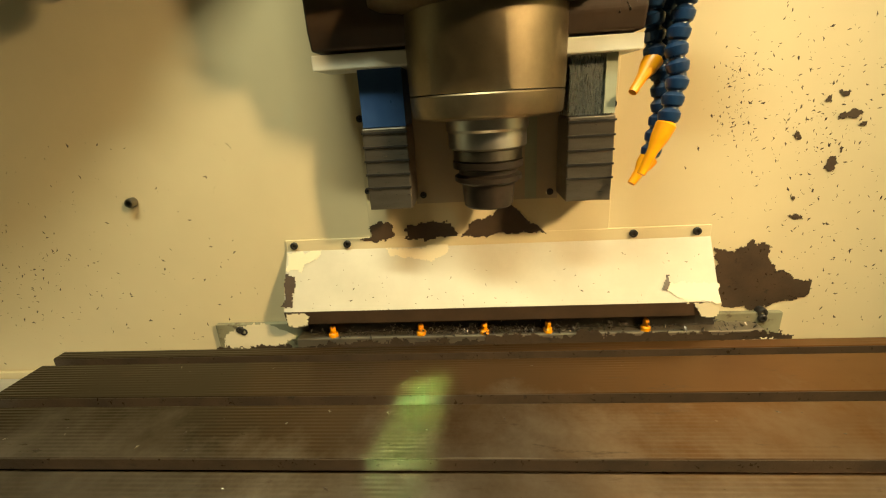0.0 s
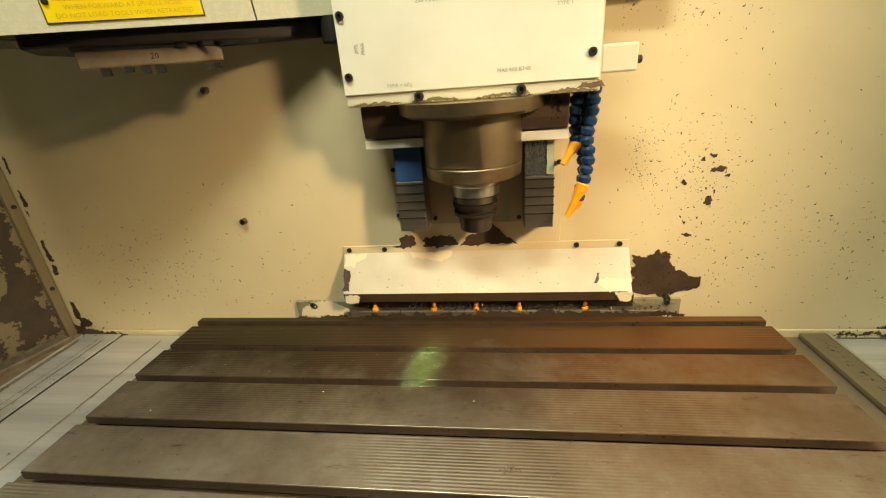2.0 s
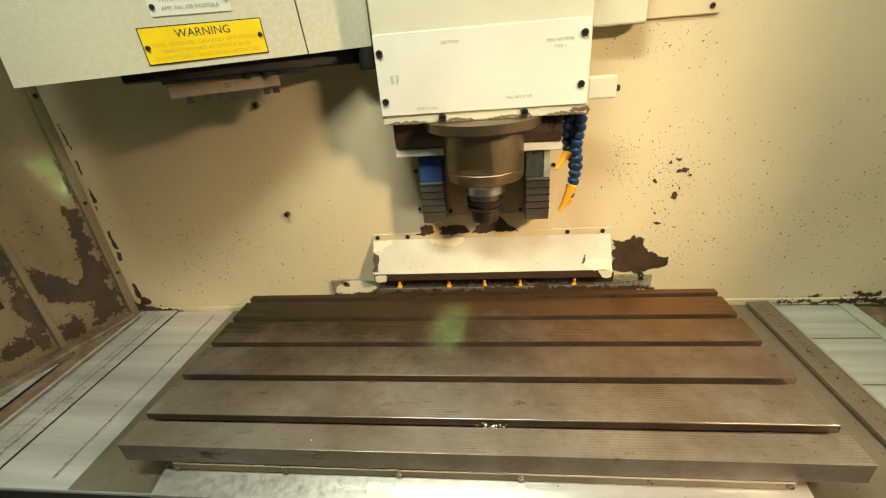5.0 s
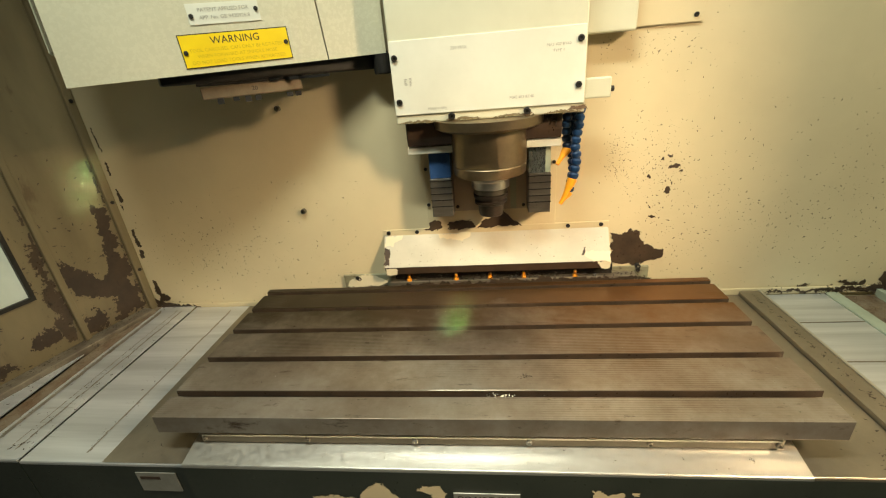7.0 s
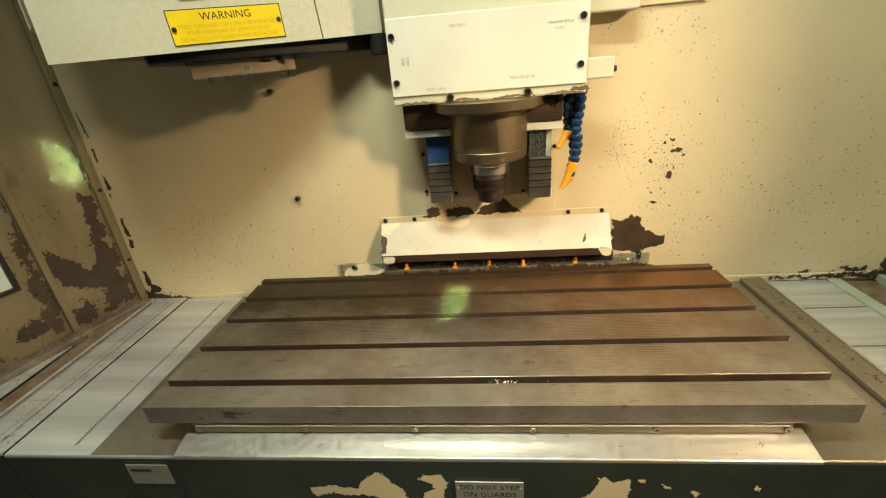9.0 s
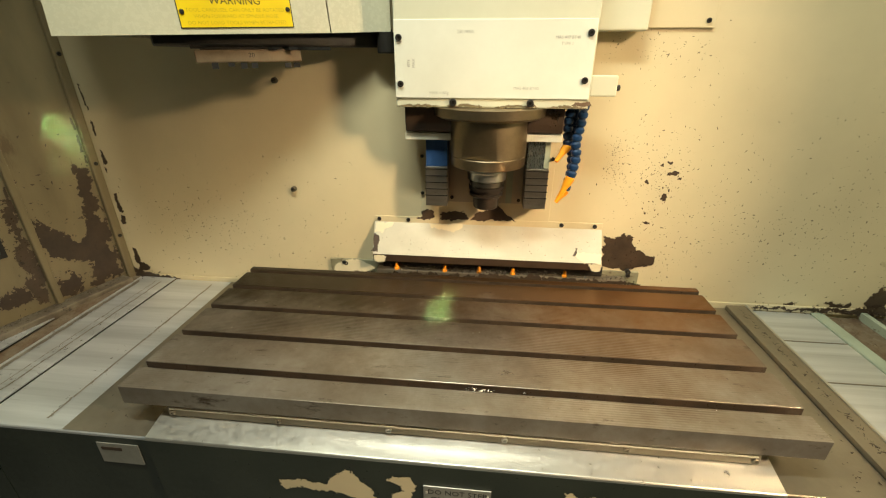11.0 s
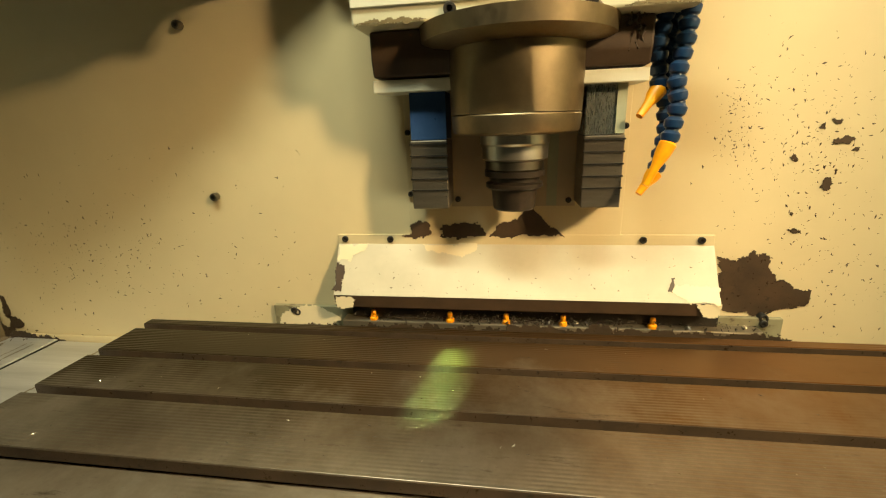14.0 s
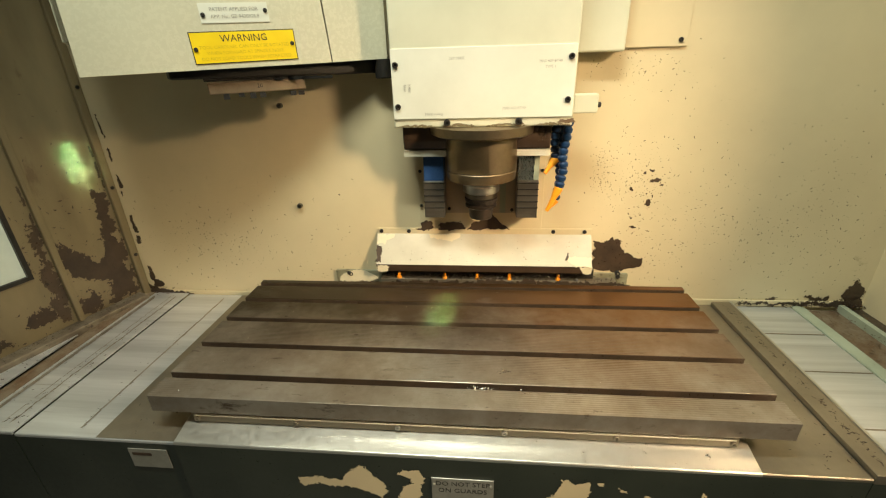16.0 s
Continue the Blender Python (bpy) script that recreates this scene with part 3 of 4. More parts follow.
# ---- the table ----
TX0, TX1, TZ = -0.542, 0.618, 0.900
SLOTS = [0.063, 0.1655, 0.268, 0.360, 0.446]
SLOT_W, BACK_Y, FRONT_Y = 0.017, 0.472, 0.003
table = thing("milling_table", "ground iron machine table with five T-slots, reflection and shade coloured into its rear", "machine table")
edges = [FRONT_Y] + [v for s in SLOTS for v in (s - SLOT_W / 2, s + SLOT_W / 2)] + [BACK_Y]
for i in range(0, len(edges), 2):
    y0, y1 = edges[i], edges[i + 1]
    first, last = i == 0, i == len(edges) - 2
    under0 = 0.0 if first else 0.0075
    under1 = 0.0 if last else 0.0075
    if first:
        part("table_land", prism([(y0, TZ), (y0, TZ - 0.037), (y0 + 0.007, TZ - 0.044), (y1 - under1, TZ - 0.044), (y1 - under1, TZ - 0.014), (y1, TZ - 0.014), (y1, TZ)], TX0, TX1, 0.0009), TABLE, table)
        continue
    part("table_land", prism([(y0, TZ), (y0, TZ - 0.014), (y0 + under0, TZ - 0.014), (y0 + under0, TZ - 0.0241), (y1 - under1, TZ - 0.0241), (y1 - under1, TZ - 0.014), (y1, TZ - 0.014), (y1, TZ)],
                             TX0, TX1, 0.0007), TABLE, table)
# a dark strip on each slot's rear flank paints the recess shade
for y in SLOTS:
    part("slot_shade", block(TX0 + 0.0005, TX1 - 0.0005, y + SLOT_W / 2 - 0.0012, y + SLOT_W / 2 - 0.0002, TZ - 0.0138, TZ - 0.0010), WETBLACK, table, "dark strip for the shade inside the slot")
part("slab", prism([(edges[1] - 0.0072, TZ - 0.0242), (edges[1] - 0.0072, TZ - 0.044), (BACK_Y, TZ - 0.044), (BACK_Y, TZ - 0.0242)], TX0 + 0.001, TX1 - 0.001, 0.001), TABLE, table)
part("saddle_block", block(TX0 + 0.075, TX1 - 0.085, 0.028, BACK_Y - 0.01, COVER_Z, TZ - 0.0442), DULLSTEEL, table, "oily saddle under the table")
rail = part("front_strip", block(TX0 + 0.075, TX1 - 0.085, 0.0095, 0.0278, 0.8345, TZ - 0.0445, 0.0006), DULLSTEEL, table, "narrow screwed strip under the table edge")
part("seal", block(TX0 + 0.08, TX1 - 0.09, 0.0072, 0.0093, 0.8505, 0.8525), PLATE_WHITE, rail, "thin pale wiper edge")
for k in range(6):
    screw(-0.458 + k * 0.1965, 0.0095, 0.8432, rail, 0.0052, 0.004, "screw", LIPSTEEL if k in (2, 3) else DULLSTEEL)

# ---- guards and way covers in front of and beside the table ----
GL, GR, GF = -0.487, 0.556, -0.033
apron = thing("front_guard", "folded steel saddle guard, bright top, flaked dark green front", "guard")
part("top_sheet", prism([(0.040, 0.838), (GF + 0.002, 0.8225), (GF, 0.8205), (GF, 0.816), (GF + 0.004, 0.816), (0.040, 0.833)], GL, GR, 0.0006), LIPSTEEL, apron, "bright scuffed top sheet")
part("front_sheet", block(GL, GR, GF + 0.0003, GF + 0.003, 0.40, 0.8158), DARKGREEN, apron, "dark green front sheet")
APR = Matrix.Translation((0.03, GF, 0)) @ FRONT
for sd, pts in ((71, [(-0.285, 0.735), (-0.285, 0.752), (-0.240, 0.758), (-0.205, 0.752), (-0.18, 0.775), (-0.165, 0.792), (-0.145, 0.780), (-0.120, 0.752), (-0.112, 0.725), (-0.125, 0.705), (-0.15, 0.72), (-0.19, 0.735), (-0.235, 0.737)]),
                (72, [(-0.092, 0.775), (-0.075, 0.787), (-0.048, 0.783), (-0.040, 0.775), (-0.048, 0.750), (-0.055, 0.720), (-0.06, 0.69), (-0.09, 0.70), (-0.085, 0.735), (-0.062, 0.752), (-0.07, 0.766)]),
                (73, [(0.175, 0.735), (0.195, 0.745), (0.200, 0.785), (0.215, 0.783), (0.228, 0.775), (0.250, 0.778), (0.258, 0.752), (0.240, 0.715), (0.215, 0.69), (0.18, 0.70)]),
                (74, [(0.263, 0.783), (0.277, 0.780), (0.275, 0.770), (0.262, 0.773)]), (75, [(0.302, 0.768), (0.318, 0.766), (0.316, 0.758), (0.303, 0.761)]),
                (76, [(0.348, 0.757), (0.362, 0.752), (0.360, 0.745), (0.347, 0.749)]), (77, [(0.44, 0.765), (0.448, 0.766), (0.447, 0.758), (0.441, 0.759)])):
    peel("flaked_patch", pts, APR, CREAM, apron, sd, 0.9, 0.0008, "cream undercoat where the green has flaked", 0.0020)
sign = part("step_notice", block(0.0, 0.113, GF - 0.0025, GF - 0.0004, 0.716, 0.772, 0.0006), ALUPLATE, apron, "stamped alloy notice plate")
for i, line in enumerate(("DO NOT STEP", "ON GUARDS")):
    lettering("lettering", line, 0.0155, Matrix.Translation((0.0565, GF - 0.0027, 0.759 - i * 0.0175)) @ FRONT, INK, sign)
for x in (0.005, 0.108):
    ob = part("rivet", screw_mesh(0.0025, 0.0015), LIPSTEEL, sign)
    ob.matrix_basis = Matrix.Translation((x, GF - 0.0025, 0.757))


def cover(name, x0, x1, z, material, label, y0=-0.022, y1=WALL_Y - 0.008, front=DARKGREEN):
    """A folded sheet over the way beside the table: a top with a rolled front edge and a front sheet."""
    ob = thing(name, label, "way cover", group="way covers beside the table")
    part("top_sheet", prism([(y1, z), (y0 + 0.002, z), (y0, z - 0.002), (y0, z - 0.007), (y0 + 0.003, z - 0.007), (y0 + 0.003, z - 0.004), (y1, z - 0.003)], x0, x1, 0.0006), material, ob)
    part("front_sheet", block(x0, x1, y0 + 0.0003, y0 + 0.003, 0.40, z - 0.0072), front, ob, "dark painted front sheet")
    return ob


left_inner = cover("way_cover", -0.835, GL - 0.002, COVER_Z, COVERSTEEL, "brushed steel way cover with sliding scratches, beside the table")
left_mid = cover("way_cover", -0.990, -0.8385, COVER_Z + 0.004, COVERSTEEL, "brushed steel way cover streaked with dried coolant")
cover("way_cover", -1.12, -1.004, COVER_Z + 0.003, COVERSTEEL, "pale steel cover next to the side panel", y1=0.40)
cover("way_cover", GR + 0.002, 0.738, COVER_Z, DULLSTEEL, "dull oily steel way cover beside the table")
right_mid = cover("way_cover", 0.798, 0.953, COVER_Z - 0.003, COVERSTEEL, "bright brushed steel way cover with cross seams")
part("wear_band", prism([(WALL_Y - 0.01, COVER_Z + 0.0055), (-0.02, COVER_Z + 0.0055), (-0.02, COVER_Z + 0.0042), (WALL_Y - 0.01, COVER_Z + 0.0042)], -0.987, -0.950), RUSTY, left_mid, "brown crusted edge")
part("sliding_dirt", prism([(WALL_Y - 0.01, COVER_Z + 0.0008), (-0.02, COVER_Z + 0.0008), (-0.02, COVER_Z + 0.0002), (WALL_Y - 0.01, COVER_Z + 0.0002)], -0.66, GL - 0.004), DULLSTEEL, left_inner, "dull oily band next to the table")
for k, (x0, x1) in enumerate(((-0.940, -0.930), (-0.712, -0.708), (-0.885, -0.8835), (-0.868, -0.865))):
    peel("sliding_streak", [(x0, 0.0), (x1, 0.0), (x1 + 0.002, 0.50), (x0 + 0.001, 0.515)], Matrix.Translation((0, 0, COVER_Z + (0.0042 if x1 < -0.84 else 0.0002))), STREAK, left_mid if x1 < -0.84 else left_inner, 90 + k, 0.22, 0.0005, "dull sliding streak", 0.0020)
for y in (0.09, 0.255, 0.40):
    part("seam", block(0.80, 0.951, y, y + 0.0025, COVER_Z - 0.0028, COVER_Z - 0.0016), DULLSTEEL, right_mid)
angle = thing("angle_strip", "dirty steel angle strip with torn sealant between the covers", "strip")
part("strip", prism([(WALL_Y - 0.008, COVER_Z + 0.010), (-0.022, COVER_Z + 0.010), (-0.022, COVER_Z - 0.01), (WALL_Y - 0.008, COVER_Z - 0.01)], 0.7395, 0.793, 0.001), DULLSTEEL, angle)
part("bright_edge", prism([(WALL_Y - 0.008, COVER_Z + 0.013), (-0.022, COVER_Z + 0.013), (-0.022, COVER_Z + 0.0102), (WALL_Y - 0.008, COVER_Z + 0.0102)], 0.787, 0.793, 0.0006), LIPSTEEL, angle)
part("front_sheet", block(0.7395, 0.797, -0.0215, -0.019, 0.40, COVER_Z - 0.0102), DARKGREEN, angle)
gutter = thing("side_gutter", "rust-stained gutter with pale green trim along the wall", "gutter")
part("trim", block(0.954, 0.985, -0.02, WALL_Y - 0.008, COVER_Z - 0.02, COVER_Z + 0.001, 0.001), PALEGREEN, gutter)
part("bed", block(0.9855, 1.075, -0.02, WALL_Y - 0.008, COVER_Z - 0.03, COVER_Z - 0.012), RUSTY, gutter, "rusty bed")
part("trim", block(1.0755, 1.090, -0.02, WALL_Y - 0.008, COVER_Z - 0.02, COVER_Z + 0.008, 0.001), PALEGREEN, gutter)
part("bed", block(1.0905, 1.139, -0.02, WALL_Y - 0.008, COVER_Z - 0.03, COVER_Z - 0.006), WETBLACK, gutter, "black swarf-filled bed")
part("front_sheet", block(0.954, 1.139, -0.0235, -0.0205, 0.40, COVER_Z - 0.011), DARKGREEN, gutter)
name_plate = thing("data_plate", "small stamped alloy plate riveted to the dark front cover", "plate")
part("plate", upright([(-0.597, -0.0225), (-0.517, -0.0225), (-0.517, -0.0245), (-0.597, -0.0245)], 0.742, 0.790), ALUPLATE, name_plate)
part("red_bar", block(-0.590, -0.550, -0.0251, -0.0246, 0.774, 0.781), BROWN, name_plate)
base = part("machine_base", block(-1.12, 1.139, -0.015, WALL_Y, 0.0, 0.785), DARKGREEN)
tagged(base, "dark green cast machine base standing on the floor", "machine base")

# ---- spindle head ----
HY = 0.42
head = thing("spindle_head", "pale cream spindle head with a white data cover", "spindle head")
part("casting", block(-0.114, 0.284, HY, 0.50, 1.328, 2.05, 0.003), HEAD_PAINT, head)
part("rear_casting", block(-0.100, 0.400, 0.5005, WALL_Y - 0.012, 1.475, 2.05, 0.004), HEAD_PAINT, head)
plate = part("cover_plate", block(-0.113, 0.281, HY - 0.0035, HY - 0.0003, 1.347, 1.492, 0.0008), PLATE_WHITE, head, "white enamelled cover plate")
for x, z in ((-0.103, 1.460), (0.270, 1.468), (-0.102, 1.374), (0.269, 1.383)):
    screw(x, HY - 0.0035, z, plate, 0.0064, 0.0045)
for x in (0.007, 0.166):
    screw(x, HY - 0.0002, 1.3385, head, 0.0075, 0.008, "bolt")
HM = lambda x, z, turn=0.0: Matrix.Translation((x, HY - 0.0038, z)) @ FRONT @ Matrix.Rotation(radians(turn), 4, "Z")
for text, x, z, turn, size in (("250 MAX", 0.030, 1.470, 0, 0.0085), ("MAS 407 BT40", 0.228, 1.460, 0, 0.0078), ("TYPE 1", 0.228, 1.449, 0, 0.0078), ("MAS 403 BT40", 0.155, 1.367, 0, 0.0082),
                               ("MAX = 6Kg", -0.022, 1.357, 0, 0.0082), ("\u00d875", -0.084, 1.413, 90, 0.0080), ("MAX", -0.074, 1.413, 90, 0.0080)):
    lettering("lettering", text, size, HM(x, z, turn), GREYINK, plate)
part("side_bracket", block(0.2845, 0.338, 0.43, 0.46, 1.352, 1.392, 0.003), HEAD_PAINT, head)
ob = part("bolt", lathe([(0.006, 0), (0.006, 0.008), (0.005, 0.009)], 8), BLACK, head, "black bolt")
ob.matrix_basis = Matrix.Translation((0.338, 0.445, 1.368)) @ Matrix.Rotation(radians(90), 4, "Y")
part("slide", prism([(0.450, 1.327), (0.450, 1.292), (0.456, 1.272), (0.52, 1.272), (0.52, 1.327)], -0.102, 0.245, 0.003), BROWN, head, "brown oily slide casting")
part("wiper", block(-0.104, 0.246, 0.458, 0.515, 1.2535, 1.2695, 0.0015), PLATE_WHITE, head, "white plastic wiper strip")
for k, (x0, x1) in enumerate(((-0.110, -0.02), (-0.01, 0.07), (0.09, 0.19), (0.20, 0.282))):
    peel("grime", [(x0, 1.3292), (x1, 1.3292), (x1 - 0.01, 1.3325), ((x0 + x1) / 2, 1.3345), (x0 + 0.01, 1.3318)], Matrix.Translation((0, HY, 0)) @ FRONT, SHADED_GRIMY_CREAM, head, 120 + k, 0.45, 0.0004, "yellowed grime along the lower edge", 0.0012)
for k, (x, z, w, h) in enumerate(((0.166, 1.332, 0.012, 0.006), (0.007, 1.331, 0.012, 0.006), (0.27, 1.337, 0.02, 0.008))):
    peel("grime", [(x - w, z - h * 0.3), (x + w, z - h * 0.3), (x + w * 0.6, z + h * 0.6), (x - w * 0.7, z + h * 0.5)], Matrix.Translation((0, HY, 0)) @ FRONT, RUSTY, head, 130 + k, 0.5, 0.0006, "rusty stain round a bolt", 0.0012)
SX, SY = 0.0845, 0.482
SP = Matrix.Translation((SX, SY, 0))
bm = lathe([(0.0865, 1.2215), (0.0890, 1.300)], 72, SP)
flat = Vector((-0.25, -0.968, 0))
slant = flat * math.cos(radians(9.5)) - Vector((0, 0, math.sin(radians(9.5))))
cut = bmesh.ops.bisect_plane(bm, geom=bm.verts[:] + bm.edges[:] + bm.faces[:], plane_co=Vector((SX, SY, 1.2215)) + flat * 0.0765, plane_no=slant, clear_outer=True)
bmesh.ops.contextual_create(bm, geom=[e for e in cut["geom_cut"] if isinstance(e, bmesh.types.BMEdge)])
spindle = part("spindle_housing", bm, SPINDLE, head, "oily brown steel spindle housing with a slanting flat", True)
part("end_ring", lathe([(0.078, 1.1950), (0.0835, 1.1975), (0.0850, 1.2000), (0.0865, 1.2190), (0.0855, 1.2205)], 72, SP), SPINDLE, spindle, "", True)
part("top_flange", lathe([(0.0900, 1.3005), (0.1120, 1.3035), (0.1230, 1.3090), (0.1250, 1.3275)], 72, SP), SPINDLE, spindle, "", True)
nose = part("spindle_nose", lathe([(0.040, 1.160), (0.0455, 1.163), (0.0455, 1.180), (0.0475, 1.183), (0.0475, 1.1948)], 48, SP), CHROME, head, "bright ground spindle nose ring", True)
holder = thing("tool_holder", "black taper tool holder clamped in the spindle nose", "tool holder")
part("collar", lathe([(0.0385, 1.147), (0.0405, 1.149), (0.0405, 1.1597)], 48, SP), RINGSTEEL, holder, "", True)
part("flange", lathe([(0.036, 1.121), (0.0400, 1.124), (0.0400, 1.129), (0.0350, 1.132), (0.0350, 1.137), (0.0415, 1.139), (0.0415, 1.1468)], 48, SP), NOSEBLACK, holder, "grooved dark flange", True)
part("body", lathe([(0.0275, 1.0915), (0.0295, 1.094), (0.0320, 1.1208)], 48, SP), NOSEBLACK, holder, "black conical end", True)
clump = thing("swarf_clump", "hanging clump of dark oily swarf under the head", "swarf")
cr = random.Random(5)
bm = bmesh.new()
for i in range(46):
    g = bmesh.ops.create_cone(bm, cap_ends=True, segments=4, radius1=0.0022, radius2=0.0006, depth=cr.uniform(0.008, 0.022))
    mm = Matrix.Translation((cr.gauss(0.222, 0.007), cr.gauss(0.455, 0.005), cr.uniform(1.292, 1.326))) @ Euler((cr.uniform(-0.7, 0.7), cr.uniform(-0.7, 0.7), 0)).to_matrix().to_4x4()
    bmesh.ops.transform(bm, matrix=mm, verts=g["verts"])
part("curl_mass", bm, CHIP, clump)

# ---- coolant hoses ----
def hose(points, label, nozzle_tip):
    ob = thing("coolant_hose", label, "coolant hose", group="coolant hoses by the spindle")
    pts = [Vector(p) for p in points]
    step, at, run = 0.0155, 0.0, []
    total = sum((b - a).length for a, b in zip(pts, pts[1:]))

    def along(d):
        for a, b in zip(pts, pts[1:]):
            L = (b - a).length
            if d <= L:
                return a + (b - a) * (d / L), (b - a).normalized()
            d -= L
        return pts[-1], (pts[-1] - pts[-2]).normalized()

    mesh = None
    k = int(total / step)
    for i in range(k):
        p, way = along((i + 0.5) * total / k)
        seg = part("hose_segment", lathe([(0.0065, -0.0090), (0.0100, -0.0065), (0.0112, -0.0015), (0.0112, 0.0020), (0.0076, 0.0060), (0.0070, 0.0090)], 18), HOSEBLUE, ob, "", True) if mesh is None else new("hose_segment", mesh)
        mesh = seg.data
        seg.parent = ob
        seg.matrix_basis = Matrix.Translation(p) @ (-way).to_track_quat("Z", "Y").to_matrix().to_4x4()
    tip = Vector(nozzle_tip)
    way = (tip - pts[-1])
    noz = part("nozzle", lathe([(0.0035, 0.0), (0.0045, 0.0), (0.0058, way.length * 0.45), (0.0095, way.length * 0.72), (0.0106, way.length * 0.95), (0.0088, way.length)], 18), ORANGE, ob, "orange plastic nozzle", True)
    noz.matrix_basis = Matrix.Translation(tip) @ (-way).to_track_quat("Z", "Y").to_matrix().to_4x4()
    return ob


hose([(0.284, 0.455, 1.338), (0.281, 0.452, 1.300), (0.274, 0.450, 1.255), (0.279, 0.448, 1.225), (0.272, 0.446, 1.180)], "long blue segmented coolant hose with an orange nozzle", (0.247, 0.438, 1.128))
hose([(0.262, 0.470, 1.338), (0.256, 0.470, 1.295), (0.262, 0.470, 1.245)], "short blue segmented coolant hose with an orange nozzle", (0.237, 0.455, 1.212))
hose([(0.273, 0.475, 1.338), (0.270, 0.478, 1.260), (0.278, 0.478, 1.190), (0.270, 0.478, 1.140)], "blue segmented coolant hose behind the others", (0.249, 0.470, 1.112))

# ---- tool carousel ----
drum = thing("tool_carousel", "cream sheet-steel tool carousel housing with a dark open underside", "tool carousel")
A, B, C = (-0.657, 0.216), (-0.250, 0.448), (-0.137, 0.512)


def facet(outline, bevel=0.0):
    """A thin panel through four or more points, thickened backwards."""
    bm = bmesh.new()
    vs = [bm.verts.new(p) for p in outline]
    f = bm.faces.new(vs)
    bm.normal_update()
    shift = f.normal * (0.003 if f.normal.y > 0.05 or f.normal.x > 0.9 else -0.003)
    got = bmesh.ops.extrude_face_region(bm, geom=[f])
    bmesh.ops.translate(bm, vec=shift, verts=[v for v in got["geom"] if isinstance(v, bmesh.types.BMVert)])
    return bm


part("front_panel", facet([(A[0], A[1], 1.455), (B[0] - 0.002, B[1] - 0.001, 1.470), (B[0] - 0.012, B[1] - 0.007, 1.62), (B[0] - 0.05, B[1] - 0.03, 2.0), (A[0] + 0.012, A[1] + 0.007, 2.0), (A[0] + 0.002, A[1] + 0.001, 1.515)]), DRUM_PAINT, drum)
part("side_panel", facet([(-0.700, 0.345, 1.462), (A[0], A[1], 1.455), (A[0] + 0.002, A[1] + 0.001, 1.515), (-0.745, 0.30, 1.52)]), DRUM_PAINT, drum)
part("side_panel", facet([(-0.745, 0.30, 1.52), (A[0] + 0.002, A[1] + 0.001, 1.515), (A[0] + 0.012, A[1] + 0.007, 2.0), (-0.735, 0.305, 2.0)]), DRUM_PAINT, drum)
part("side_panel", facet([(-0.700, 0.53, 1.462), (-0.700, 0.345, 1.462), (-0.745, 0.30, 1.52), (-0.735, 0.305, 2.0), (-0.735, 0.53, 2.0)]), DRUM_PAINT, drum)
part("arm_panel", facet([(B[0], B[1], 1.470), (C[0], C[1] - 0.008, 1.475), (C[0], C[1] - 0.008, 2.0), (B[0] - 0.046, B[1] - 0.026, 2.0), (B[0] - 0.009, B[1] - 0.005, 1.62)]), DRUM_PAINT, drum, "cream arm cover panel")
part("gap", upright([(B[0] - 0.004, B[1] + 0.004), (B[0] + 0.003, B[1] + 0.008), (B[0] + 0.003, B[1] + 0.014), (B[0] - 0.004, B[1] + 0.01)], 1.472, 1.60), BLACK, drum)
part("underside", upright([(A[0] + 0.006, A[1] + 0.012), (B[0], B[1] + 0.006), (C[0], C[1] + 0.002), (-0.14, 0.535), (-0.69, 0.535), (-0.69, 0.35)], 1.474, 1.480), BLACK, drum, "black underside")
for i in range(9):
    a = radians(200 + i * 17)
    part("gripper", upright([(-0.40 + 0.05 * math.cos(a) - 0.006, 0.475 + 0.03 * math.sin(a) - 0.004), (-0.40 + 0.05 * math.cos(a) + 0.006, 0.475 + 0.03 * math.sin(a) - 0.004),
                             (-0.40 + 0.15 * math.cos(a) + 0.009, 0.475 + 0.075 * math.sin(a)), (-0.40 + 0.15 * math.cos(a) - 0.009, 0.475 + 0.075 * math.sin(a))], 1.4375, 1.4435), BLACK, drum, "black gripper finger")
# black block added to give a dark band below the panel edge
part("skirt", upright([(A[0] + 0.10, A[1] + 0.105), (A[0] + 0.19, A[1] + 0.135), (B[0] - 0.04, B[1] + 0.005), (B[0] + 0.02, B[1] + 0.04), (-0.16, 0.53), (-0.62, 0.53), (-0.62, 0.40)], 1.444, 1.474, 0.004), BLACK, drum, "black block that makes the dark band under the housing")
DIRV = Vector((B[0] - A[0], B[1] - A[1], 0)).normalized()
OUTV = Vector((DIRV.y, -DIRV.x, 0))
DR = Matrix(((DIRV.x, 0, OUTV.x, A[0]), (DIRV.y, 0, OUTV.y, A[1]), (0, 1, 0, 0), (0, 0, 0, 1)))     # (along, z, out) on the front panel


def drum_block(u0, u1, z0, z1, d0, d1, turn=0.0, bevel=0.0):
    bm = block(-(u1 - u0) / 2, (u1 - u0) / 2, -(z1 - z0) / 2, (z1 - z0) / 2, d0, d1, bevel)
    bmesh.ops.transform(bm, matrix=DR @ Matrix.Translation(((u0 + u1) / 2, (z0 + z1) / 2, 0)) @ Matrix.Rotation(radians(turn), 4, "Z"), verts=bm.verts[:])
    return bm


